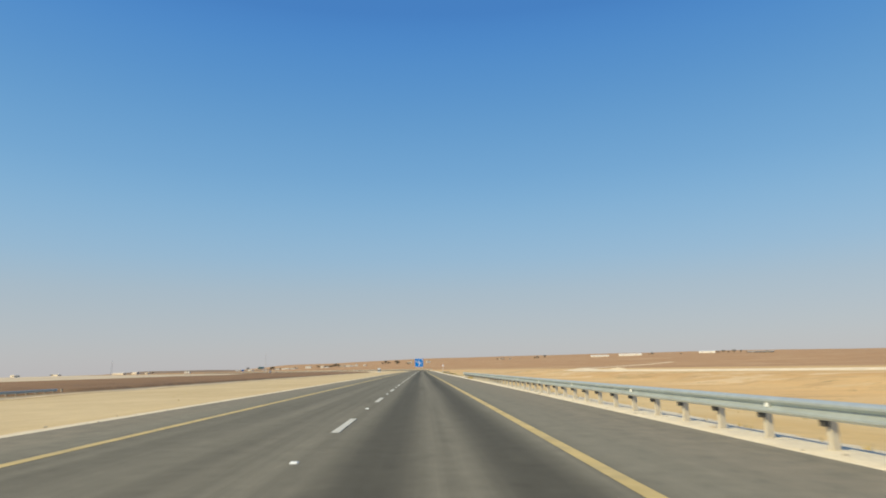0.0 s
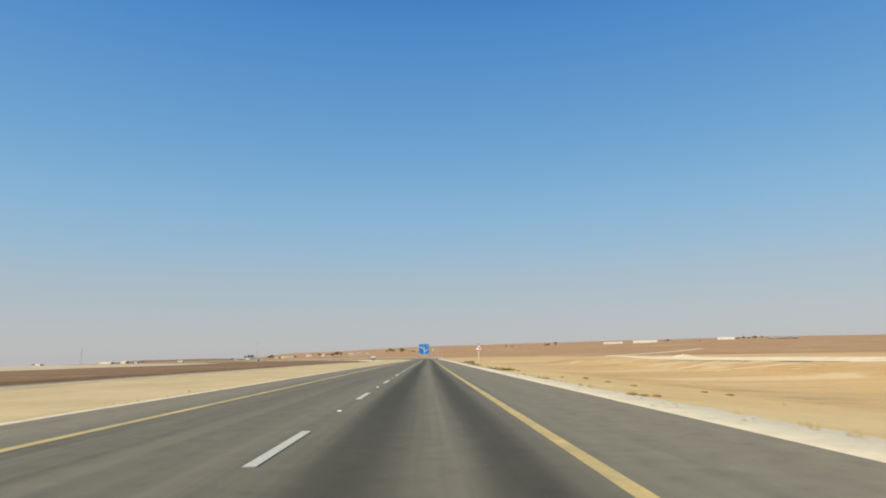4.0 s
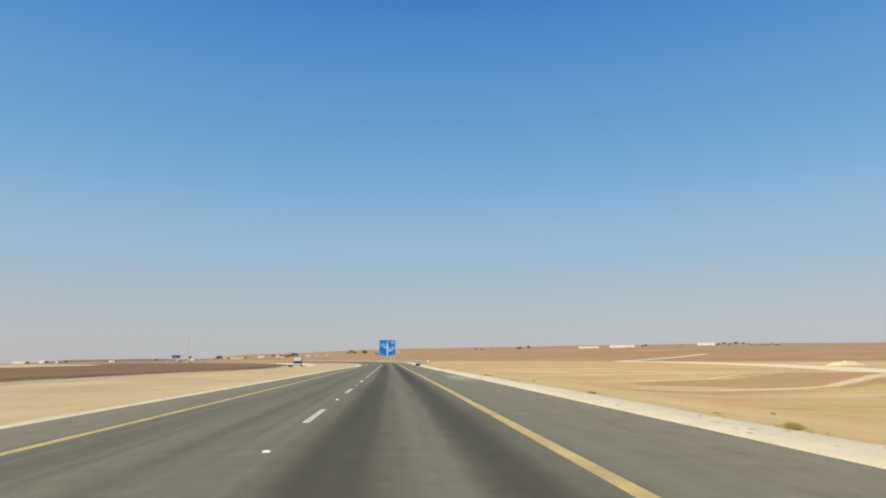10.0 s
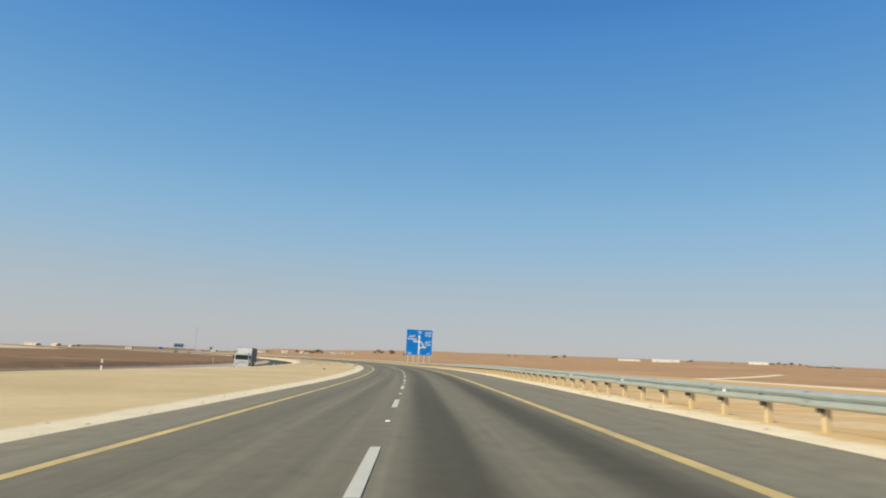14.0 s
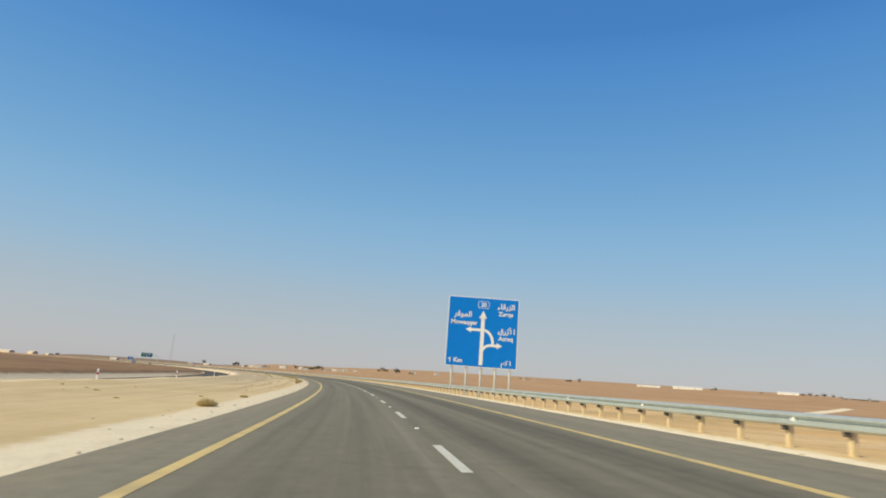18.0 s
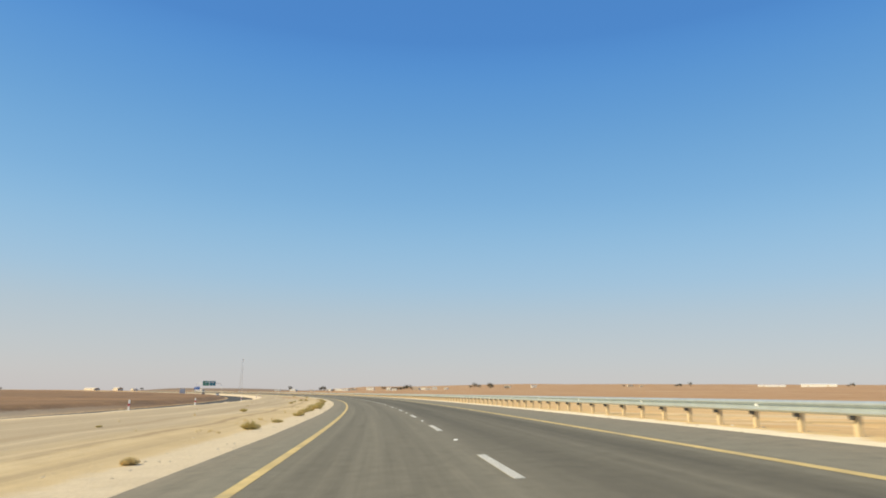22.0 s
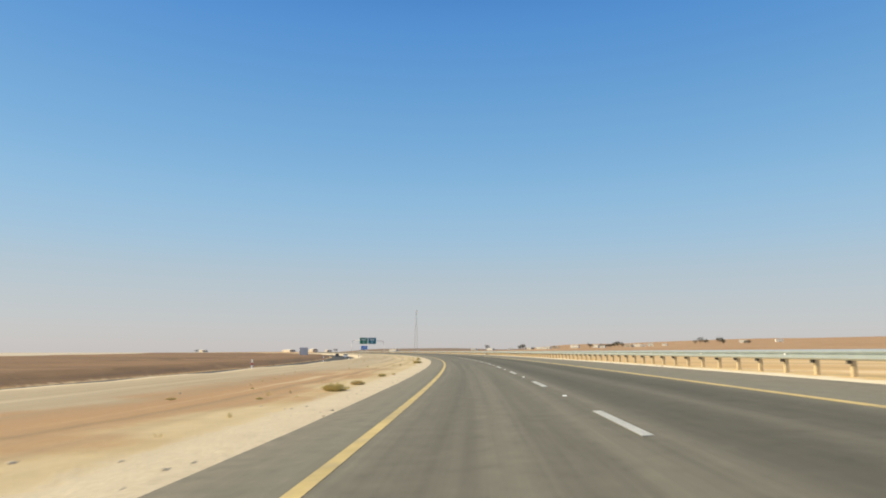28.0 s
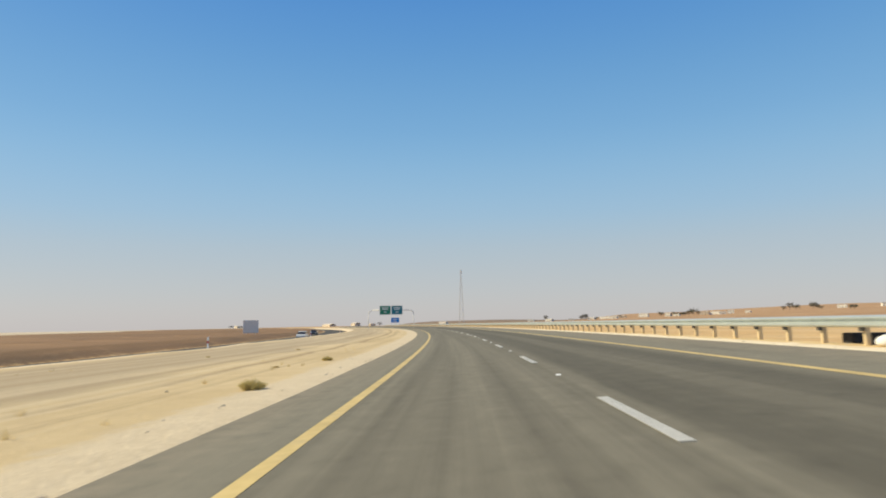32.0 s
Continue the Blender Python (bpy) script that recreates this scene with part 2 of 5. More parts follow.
def make_asphalt(name, base, worn):
    m, t, b = material(name, 0.9)
    b.inputs["Specular IOR Level"].default_value = 0.22
    vec, s, n = road_uv(t)
    fine, mid_, large = grain(t, 90, 3, 0.7, vec), grain(t, 2.2, 5, 0.6, vec), grain(t, 0.12, 4, 0.55, vec)
    streak = grain(t, 1.0, 4, 0.6, squeezed(t, vec, 0.02, 2.2))
    dark = tuple(c * 0.72 for c in base)
    lite = tuple(c * 1.18 for c in base)
    c = blend(t, stretch(t, streak, 0.3, 0.7), dark, lite)
    c = blend(t, stretch(t, large, 0.35, 0.65, 0, 0.4), c, base)
    if worn:
        wob = calc(t, "ADD", n, stretch(t, grain(t, 1.0, 2, 0.5, squeezed(t, vec, 0.02, 0.3)), 0, 1, -0.22, 0.22))
        track = calc(t, "MAXIMUM", span(t, wob, 0.5, 1.5, 0.32), span(t, wob, 2.45, 3.3, 0.34))
        track = calc(t, "MULTIPLY", track, stretch(t, grain(t, 1.0, 3, 0.6, squeezed(t, vec, 0.01, 0.15)), 0.25, 0.6, 0.55, 1.0))
        fresh = stretch(t, s, 400, 500, 1.0, 0.5)
        c = blend(t, calc(t, "MULTIPLY", track, fresh), c, tuple(x * 0.38 for x in base))
        lane = calc(t, "MULTIPLY", span(t, wob, 0.35, 3.45, 0.25), stretch(t, s, 560, 680, 0.0, 0.42))
        c = blend(t, lane, c, tuple(x * 0.5 for x in base))
        left = calc(t, "MAXIMUM", span(t, wob, -2.9, -2.3, 0.35), span(t, wob, -1.4, -0.8, 0.3))
        c = blend(t, calc(t, "MULTIPLY", left, 0.28), c, tuple(x * 0.6 for x in base))
        shoulder = calc(t, "MAXIMUM", span(t, wob, -9, -3.85, 0.25), span(t, wob, 3.9, 9, 0.25))
        c = blend(t, calc(t, "MULTIPLY", shoulder, 0.5), c, tuple(x * 1.35 for x in base))
        dust = calc(t, "MAXIMUM", span(t, wob, -9, -4.6, 0.6), span(t, wob, 5.2, 9, 0.7))
        c = blend(t, calc(t, "MULTIPLY", dust, stretch(t, mid_, 0.3, 0.7, 0.1, 0.55)), c, (0.26, 0.215, 0.155))
        # pale dust washed from the verge over the shoulder
        fan = calc(t, "ADD", n, stretch(t, grain(t, 1.0, 4, 0.6, squeezed(t, vec, 0.10, 0.6)), 0.2, 0.8, -1.6, 1.6))
        fan = calc(t, "MULTIPLY", span(t, fan, 5.2, 12, 0.7), span(t, s, 316, 326, 5.0))
        c = blend(t, calc(t, "MULTIPLY", fan, 0.45), c, (0.52, 0.45, 0.34))
    blotch = grain(t, 1.0, 5, 0.65, squeezed(t, vec, 0.06, 0.9))
    c = blend(t, stretch(t, blotch, 0.56, 0.72, 0, 0.4), c, (0.55, 0.55, 0.55), "MULTIPLY")
    c = blend(t, stretch(t, mid_, 0.52, 0.72, 0, 0.45), c, (1.3, 1.3, 1.3), "MULTIPLY")
    c = blend(t, stretch(t, mid_, 0.46, 0.3, 0, 0.4), c, (0.65, 0.65, 0.65), "MULTIPLY")
    c = blend(t, stretch(t, fine, 0.4, 0.7, 0, 0.35), c, (1.65, 1.65, 1.65), "MULTIPLY")
    c = blend(t, stretch(t, fine, 0.3, 0.45, 0.35, 0), c, (0.45, 0.45, 0.45), "MULTIPLY")
    t.links.new(c, b.inputs["Base Color"])
    bump(t, b, fine, 0.4, 0.012)
    return m


def make_ground():
    m, t, b = material("desert_soil", 0.95)
    vec, s, n = road_uv(t)
    pos = t.nodes.new("ShaderNodeTexCoord").outputs["Object"]
    sep = node(t, "ShaderNodeSeparateXYZ")
    t.links.new(pos, sep.inputs[0])
    fine, small, mid_, large = grain(t, 14, 5, 0.7, pos), grain(t, 1.3, 6, 0.65, pos), grain(t, 0.09, 5, 0.6, pos), grain(t, 0.006, 4, 0.55, pos)
    wob = calc(t, "ADD", n, stretch(t, small, 0.2, 0.8, -0.45, 0.45))
    wob2 = calc(t, "ADD", n, stretch(t, mid_, 0.2, 0.8, -3.2, 3.2))
    wob3 = calc(t, "ADD", n, stretch(t, large, 0.25, 0.75, -40, 40))
    # open land: straw-coloured plain near by, rust-brown fields further off, in broad bands
    bands = grain(t, 1.0, 5, 0.6, squeezed(t, pos, 0.0016, 0.011))
    fine_bands = grain(t, 1.0, 4, 0.6, squeezed(t, pos, 0.012, 0.05))
    swept = grain(t, 1.0, 5, 0.62, squeezed(t, pos, 0.022, 0.17), 0.4)
    c = blend(t, stretch(t, bands, 0.36, 0.6), (0.61, 0.355, 0.125), (0.73, 0.465, 0.19))
    c = blend(t, stretch(t, fine_bands, 0.4, 0.65, 0, 0.5), c, (0.66, 0.46, 0.22))
    pale = stretch(t, grain(t, 1.0, 4, 0.6, squeezed(t, pos, 0.011, 0.06), 0.6), 0.53, 0.6, 0, 0.5)
    c = blend(t, pale, c, (0.84, 0.66, 0.41))
    olive = stretch(t, grain(t, 1.0, 4, 0.55, squeezed(t, pos, 0.009, 0.04)), 0.56, 0.64)
    c = blend(t, calc(t, "MULTIPLY", olive, 0.65), c, (0.42, 0.29, 0.115))
    c = blend(t, stretch(t, swept, 0.54, 0.66, 0, 0.45), c, (0.72, 0.54, 0.30))
    c = blend(t, stretch(t, swept, 0.46, 0.34, 0, 0.42), c, (0.42, 0.25, 0.10))
    # a darker fallow parcel below the embankment
    spot = t.nodes.new("ShaderNodeVectorMath")
    spot.operation = "DISTANCE"
    t.links.new(squeezed(t, pos, 1.0, 1.9, 0.0), spot.inputs[0])
    spot.inputs[1].default_value = (56, 358 * 1.9, 0)
    parcel = span(t, calc(t, "ADD", spot.outputs["Value"], stretch(t, swept, 0.2, 0.8, -3, 3)), -50, 25, 1.5)
    c = blend(t, calc(t, "MULTIPLY", parcel, 0.8), c, (0.43, 0.27, 0.115))
    # faint pale paths trodden over the plain: bearing of the line, its place and its ends
    for y0, slope, x0, x1 in ((342.5, 0.0, 16, 33), (329.8, 0.37, 33, 95), (354.0, 0.45, 30, 60), (256.5, -0.78, 36, 60), (219.0, 0.31, 40, 120)):
        line = calc(t, "SUBTRACT", sep.outputs[1], calc(t, "MULTIPLY_ADD", sep.outputs[0], slope, y0))
        line = calc(t, "ADD", line, stretch(t, mid_, 0.2, 0.8, -2.0, 2.0))
        path = calc(t, "MULTIPLY", span(t, line, -1.1, 1.1, 0.5), span(t, sep.outputs[0], x0, x1, 4))
        c = blend(t, calc(t, "MULTIPLY", path, 0.75), c, (0.87, 0.69, 0.43))
    # rust-brown slopes from the foot of the rise to the skyline, with paler strips
    far = stretch(t, calc(t, "ABSOLUTE", wob3), 220, 380)
    rusty = blend(t, stretch(t, bands, 0.38, 0.6), (0.33, 0.165, 0.064), (0.43, 0.235, 0.10))
    rusty = blend(t, stretch(t, fine_bands, 0.42, 0.62, 0, 0.55), rusty, (0.47, 0.28, 0.145))
    patch = stretch(t, grain(t, 1.0, 4, 0.55, squeezed(t, pos, 0.0022, 0.012)), 0.57, 0.63)
    rusty = blend(t, calc(t, "MULTIPLY", patch, 0.55), rusty, (0.60, 0.43, 0.25))
    rusty = blend(t, stretch(t, swept, 0.44, 0.34, 0, 0.5), rusty, (0.26, 0.13, 0.06))
    rusty = blend(t, stretch(t, swept, 0.60, 0.70, 0, 0.6), rusty, (0.66, 0.47, 0.27))
    c = blend(t, calc(t, "MULTIPLY", far, 0.92), c, rusty)
    # sparse scrub
    tufts = stretch(t, grain(t, 0.45, 3, 0.6, pos), 0.62, 0.70, 0, 0.6)
    c = blend(t, tufts, c, (0.30, 0.22, 0.085))
    # a scrubby dark ridge far ahead
    ridge = t.nodes.new("ShaderNodeVectorMath")
    ridge.operation = "DISTANCE"
    t.links.new(pos, ridge.inputs[0])
    ridge.inputs[1].default_value = (-960, 2450, 10)
    near = calc(t, "ADD", ridge.outputs["Value"], stretch(t, mid_, 0.2, 0.8, -120, 120))
    scrub = span(t, near, -1, 420, 60)
    # left: ploughed dark field beyond the other carriageway, sand again behind it
    # this far sand is a greyer cream, with the haze mixed into its colour
    c = blend(t, span(t, wob2, -9000, -146, 2.0), c, blend(t, stretch(t, bands, 0.4, 0.6), (0.54, 0.43, 0.285), (0.64, 0.53, 0.38)))
    tilled = blend(t, stretch(t, fine_bands, 0.35, 0.6), (0.145, 0.075, 0.029), (0.25, 0.13, 0.05))
    tilled = blend(t, stretch(t, swept, 0.54, 0.68, 0, 0.5), tilled, (0.42, 0.24, 0.10))
    tilled = blend(t, stretch(t, bands, 0.54, 0.66, 0, 0.35), tilled, (0.34, 0.18, 0.078))
    field = calc(t, "MULTIPLY", span(t, calc(t, "ADD", wob2, stretch(t, large, 0.3, 0.7, -14, 14)), -150, 0, 1.5), span(t, wob, -900, -33.2, 0.4))
    c = blend(t, field, c, tilled)
    bank = calc(t, "MULTIPLY", span(t, n, -35.1, -30, 0.3), span(t, s, -400, 430, 40))
    c = blend(t, calc(t, "MULTIPLY", bank, 0.9), c, (0.84, 0.67, 0.42))
    kerb = calc(t, "MULTIPLY", span(t, wob, -34.6, -32.2, 0.3), span(t, s, 480, 700, 60))
    c = blend(t, calc(t, "MULTIPLY", kerb, 0.85), c, (0.70, 0.58, 0.40))
    c = blend(t, calc(t, "MULTIPLY", scrub, 0.8), c, (0.17, 0.125, 0.085))
    # sand and dusty gravel beside the road
    sand = blend(t, stretch(t, mid_, 0.35, 0.65), (0.55, 0.41, 0.21), (0.66, 0.51, 0.285))
    c = blend(t, span(t, wob2, -23, -5, 0.8), c, sand)
    dust = calc(t, "MULTIPLY", span(t, wob2, -21.6, -11.5, 2.0), span(t, s, 585, 1600, 60))
    c = blend(t, calc(t, "MULTIPLY", dust, 0.85), c, blend(t, stretch(t, small, 0.3, 0.7), (0.40, 0.315, 0.20), (0.49, 0.39, 0.255)))
    rust = calc(t, "MULTIPLY", span(t, wob2, -14.5, -8.4, 1.2), span(t, calc(t, "ADD", s, stretch(t, mid_, 0, 1, -20, 20)), 815, 874, 12))
    c = blend(t, calc(t, "MULTIPLY", rust, 0.85), c, (0.44, 0.235, 0.095))
    c = blend(t, span(t, wob2, 6, 20, 4.0), c, blend(t, stretch(t, mid_, 0.3, 0.7), (0.70, 0.465, 0.18), (0.80, 0.59, 0.29)))
    c = blend(t, span(t, wob, -23.2, -21.3, 0.4), c, (0.66, 0.54, 0.38))
    # brown line along the cutting's near edge: that edge's shade, laid into the soil
    lip_shade = calc(t, "MULTIPLY", span(t, wob, -21.5, -20.0, 0.4), span(t, s, -400, 440, 30))
    c = blend(t, calc(t, "MULTIPLY", lip_shade, 0.8), c, (0.38, 0.26, 0.12))
    rut = calc(t, "MULTIPLY", span(t, calc(t, "ADD", n, stretch(t, mid_, 0.2, 0.8, -0.6, 0.6)), -10.3, -9.9, 0.25), span(t, s, 560, 1600, 30))
    c = blend(t, calc(t, "MULTIPLY", rut, 0.75), c, (0.30, 0.20, 0.10))
    # wheel ruts drawn out along the plateau beside the bend
    worn = calc(t, "MULTIPLY", span(t, n, -20.8, -7.6, 0.8), span(t, s, 540, 1600, 60))
    lines = grain(t, 1.0, 5, 0.62, squeezed(t, vec, 0.012, 0.75), 0.3)
    c = blend(t, calc(t, "MULTIPLY", worn, stretch(t, lines, 0.5, 0.36, 0, 0.6)), c, (0.37, 0.27, 0.15))
    c = blend(t, calc(t, "MULTIPLY", worn, stretch(t, lines, 0.54, 0.66, 0, 0.6)), c, (0.68, 0.55, 0.34))
    # pale crushed-stone verges
    gravel = blend(t, stretch(t, fine, 0.35, 0.65), (0.72, 0.61, 0.43), (0.86, 0.76, 0.57))
    shingle = blend(t, stretch(t, s, 500, 620), gravel, blend(t, stretch(t, fine, 0.35, 0.65), (0.60, 0.485, 0.315), (0.73, 0.61, 0.425)))
    c = blend(t, span(t, wob, -6.95, -4, 0.3), c, shingle)
    broad = calc(t, "ADD", wob, calc(t, "ADD", stretch(t, s, 110, 170, -0.9, 0.0), stretch(t, s, 290, 400, 0.0, 1.9)))
    c = blend(t, span(t, broad, 4, 9.05, 0.2), c, gravel)
    c = blend(t, stretch(t, small, 0.3, 0.7, 0.0, 0.2), c, (0.25, 0.165, 0.085))
    c = blend(t, stretch(t, fine, 0.55, 0.75, 0, 0.3), c, (0.70, 0.58, 0.41))
    t.links.new(c, b.inputs["Base Color"])
    bump(t, b, calc(t, "ADD", fine, calc(t, "MULTIPLY", small, 2.0)), 0.5, 0.06)
    return m


ASPHALT = make_asphalt("road_asphalt", (0.178, 0.162, 0.121), True)
OLD_ASPHALT = make_asphalt("dark_asphalt", (0.082, 0.078, 0.07), False)
SOIL = make_ground()
YELLOW = simple("yellow_road_paint", (0.62, 0.46, 0.18), 0.7, 0, 0.2, 1.2, 0.2, (0.30, 0.25, 0.16))
WHITE_LINE = simple("white_road_paint", (0.64, 0.62, 0.56), 0.7, 0, 0.12, 2.0, 0.2, (0.45, 0.43, 0.38))
GALV = simple("galvanised_steel", (0.50, 0.545, 0.53), 0.45, 0.45, 0.10, 3.0, 0.05)
POST = simple("zinc_post", (0.58, 0.52, 0.42), 0.6, 0.15, 0.15, 5.0, 0.1, (0.50, 0.42, 0.31))
DUSTY_POST = simple("dusty_post", (0.66, 0.52, 0.32), 0.8, 0.0, 0.15, 5.0, 0.1, (0.58, 0.44, 0.26))
SHADED_STEEL = simple("shaded_spacer", (0.09, 0.085, 0.075), 0.6, 0.3, 0.2, 8)
REFLECT = simple("white_reflector", (0.86, 0.86, 0.84), 0.25, 0, 0.05, 10, 0)
SIGN_BLUE = simple("sign_blue", (0.002, 0.20, 0.70), 0.42, 0, 0.06, 0.8, 0.02)
SIGN_BLUE.node_tree.nodes["Principled BSDF"].inputs["Specular IOR Level"].default_value = 0.2
SIGN_GREEN = simple("sign_green", (0.01, 0.22, 0.14), 0.45, 0, 0.08, 0.8, 0.02)
SIGN_WHITE = simple("sign_white", (0.84, 0.84, 0.82), 0.42, 0, 0.04, 2, 0.02)
SIGN_RED = simple("sign_red", (0.42, 0.02, 0.035), 0.45, 0, 0.08, 4, 0.02)
SIGN_BLACK = simple("sign_black", (0.02, 0.02, 0.02), 0.5, 0, 0.1, 4, 0)
TUBE = simple("zinc_tube", (0.74, 0.77, 0.81), 0.4, 0.15, 0.10, 4, 0.04)
BACK_METAL = simple("grey_sheet", (0.60, 0.59, 0.57), 0.55, 0.3, 0.12, 2, 0.04)
CONCRETE = simple("concrete", (0.45, 0.42, 0.37), 0.9, 0, 0.2, 3, 0.3)
BLACK_RUBBER = simple("black_rubber", (0.022, 0.021, 0.02), 0.8, 0, 0.3, 9, 0.25, (0.10, 0.08, 0.06))


# ---- mesh helpers ----
def part(name, bm, mat, parent=None, label="", smooth=False):
    """Links a bmesh as one mesh object under a thing or a part."""
    me = bpy.data.meshes.new(name)
    if smooth:
        for fa in bm.faces:
            fa.smooth = True
    bm.to_mesh(me)
    bm.free()
    me.materials.append(mat)
    ob = new(name, me)
    ob.parent = parent
    return tagged(ob, label)


def thing(name, m, label, category, group="", kind=""):
    ob = new(name)
    ob.matrix_world = m
    return tagged(ob, label, category, group, kind)


def box(bm, x0, x1, y0, y1, z0, z1, bevel=0.0):
    r = bmesh.ops.create_cube(bm, size=1.0, matrix=Matrix.Translation(((x0 + x1) / 2, (y0 + y1) / 2, (z0 + z1) / 2)) @ Matrix.Diagonal((x1 - x0, y1 - y0, z1 - z0, 1)))
    if bevel:
        es = list({e for v in r["verts"] for e in v.link_edges})
        bmesh.ops.bevel(bm, geom=es, offset=bevel, segments=2, affect="EDGES")
    return bm


def rod(bm, p, q, r0, r1=None, sides=12):
    p, q = Vector(p), Vector(q)
    m = Matrix.Translation((p + q) / 2) @ (q - p).to_track_quat("Z", "Y").to_matrix().to_4x4()
    bmesh.ops.create_cone(bm, cap_ends=True, segments=sides, radius1=r0, radius2=r0 if r1 is None else r1, depth=(q - p).length, matrix=m)
    return bm


def prism(bm, outline, y0, y1):
    """A plate in the xz plane from y0 to y1."""
    a = [bm.verts.new((x, y0, z)) for x, z in outline]
    b = [bm.verts.new((x, y1, z)) for x, z in outline]
    k = len(outline)
    bm.faces.new(a)
    bm.faces.new(b[::-1])
    for i in range(k):
        bm.faces.new((a[i], b[i], b[(i + 1) % k], a[(i + 1) % k]))
    bmesh.ops.recalc_face_normals(bm, faces=bm.faces)
    return bm


def ribbon(name, mat, stations, columns, height, parent=None, label="", thick=0.0):
    """A strip along the road: stations s, columns n (numbers or functions of s), height(s, n)."""
    verts, faces, uvs = [], [], []
    k = len(columns)
    for s in stations:
        for c in columns:
            n = c(s) if callable(c) else c
            verts.append((*xy(s, n), height(s, n)))
            uvs.append((s, n))
    for i in range(len(stations) - 1):
        for j in range(k - 1):
            a = i * k + j
            faces.append((a, a + 1, a + k + 1, a + k))
    if thick:
        base = len(verts)
        for i in range(len(stations)):
            for j in (0, k - 1):
                x, y, z = verts[i * k + j]
                verts.append((x, y, z - thick))
                uvs.append(uvs[i * k + j])
        for i in range(len(stations) - 1):
            a = i * k
            faces.append((base + 2 * i, a, a + k, base + 2 * i + 2))
            a = i * k + k - 1
            faces.append((a, base + 2 * i + 1, base + 2 * i + 3, a + k))
    return sheet(name, mat, verts, faces, uvs, parent, label)


def sheet(name, mat, verts, faces, uvs, parent=None, label="", smooth=False):
    me = bpy.data.meshes.new(name)
    me.from_pydata(verts, [], faces)
    layer = me.uv_layers.new(name="road")
    loops = np.empty(len(me.loops), dtype=np.int32)
    me.loops.foreach_get("vertex_index", loops)
    layer.data.foreach_set("uv", np.array(uvs, dtype=np.float32)[loops].ravel())
    me.materials.append(mat)
    if smooth:
        for fa in me.polygons:
            fa.use_smooth = True
    ob = new(name, me)
    ob.parent = parent
    return tagged(ob, label)


# ---- the land: one sheet, fine beside the road and coarse to the horizon ----
def build_ground():
    verts, faces, uvs = [], [], []
    cols = [-66, -60, -54, -45, -40, -36, -34.5, -33, -28, -23.4, -22.5, -21.8, -20, -17, -15, -13, -11, -9.5, -8, -7, -6, -5.7, -4.5, 5.5, 6.7, 6.9, 7.35, 7.8, 8.5, 9.4, 11, 13, 17, 22, 30, 40, 50, 60, 66]
    stations = list(np.arange(-120, 1460.1, 5.0))
    for s in stations:
        for lane in cols:
            n = lane - apart(s) * float(np.interp(-lane, [13, 20, 23.4, 28, 36, 54], [0, 1.45, 1.4, 1, 1, 0]))
            if 6.5 < lane < 7:
                n += edge_r(s) - 6.85
            x, y = xy(s, n)
            if edge_l(s) + 0.05 < n < edge_r(s) - 0.05:
                z = road_z(s, n) - 0.12
            else:
                z = side_z(s, n)
                if abs(n) > 9 and not -35 < lane < -22:
                    z += 0.10 * noise.noise((x / 9, y / 9, 0)) + 0.05 * noise.noise((x / 2.5, y / 2.5, 2))
                elif 7 < abs(n) < 9:
                    z += 0.03 * noise.noise((x / 2, y / 2, 0))
            if abs(n) > 50:
                w = min(1.0, (abs(n) - 50) / 10)
                z = z * (1 - w) + open_z(x, y) * w
            if abs(n) > 62:
                z -= 0.5
            verts.append((x, y, z))
            uvs.append((s, n if 0 < lane < 9 else lane))
    k = len(cols)
    for i in range(len(stations) - 1):
        for j in range(k - 1):
            a = i * k + j
            faces.append((a, a + 1, a + k + 1, a + k))
    base = len(verts)
    rings = [20 * 1.05 ** i for i in range(115)]
    rings = [r for r in rings if r < 4700] + [4700]
    turns = 300
    cx, cy = xy(500)
    for r in rings:
        for j in range(turns):
            a = 2 * math.pi * j / turns
            x, y = cx + r * math.cos(a), cy + r * math.sin(a)
            d2 = (LX - x) ** 2 + (LY - y) ** 2
            i = int(d2.argmin())
            d = math.sqrt(float(d2[i]))
            side = 1 if (x - LX[i]) * math.cos(TH[i]) + (y - LY[i]) * math.sin(TH[i]) > 0 else -1
            z = open_z(x, y)
            if d < 64 and -119 < GRID[i] < 1459:
                z = min(z, -0.6) - 2.0 * min(1.0, (64 - d) / 10)
            verts.append((x, y, z))
            uvs.append((float(GRID[i]), side * max(d, 9.5)))
    for i in range(len(rings) - 1):
        for j in range(turns):
            a, b = base + i * turns + j, base + i * turns + (j + 1) % turns
            faces.append((a, a + turns, b + turns, b))
    ob = sheet("ground", SOIL, verts, faces, uvs, smooth=True)
    return tagged(ob, "dry sandy desert plain with tilled brown fields", "ground", kind="structure")


build_ground()

# ---- the carriageway and its paint ----
STATIONS = list(np.arange(-120, 1460.1, 4.0))
road = ribbon("road", ASPHALT, STATIONS, [lambda s: edge_l(s) + 0.06 * noise.noise((s / 3, 0, 0)), -4.5, -3, -1.5, 0, 1.5, 3, 4.5, 5.7, lambda s: edge_r(s) + 0.06 * noise.noise((s / 3, 5, 0))], road_z, thick=0.16)
tagged(road, "grey two-lane asphalt carriageway with dark wheel tracks", "road", kind="structure")
ribbon("edge_line", YELLOW, STATIONS, [lambda s: -line_n(s, 3.64) - 0.1, lambda s: -line_n(s, 3.64) + 0.1], lambda s, n: road_z(s, n) + 0.004, road, "continuous yellow edge line")
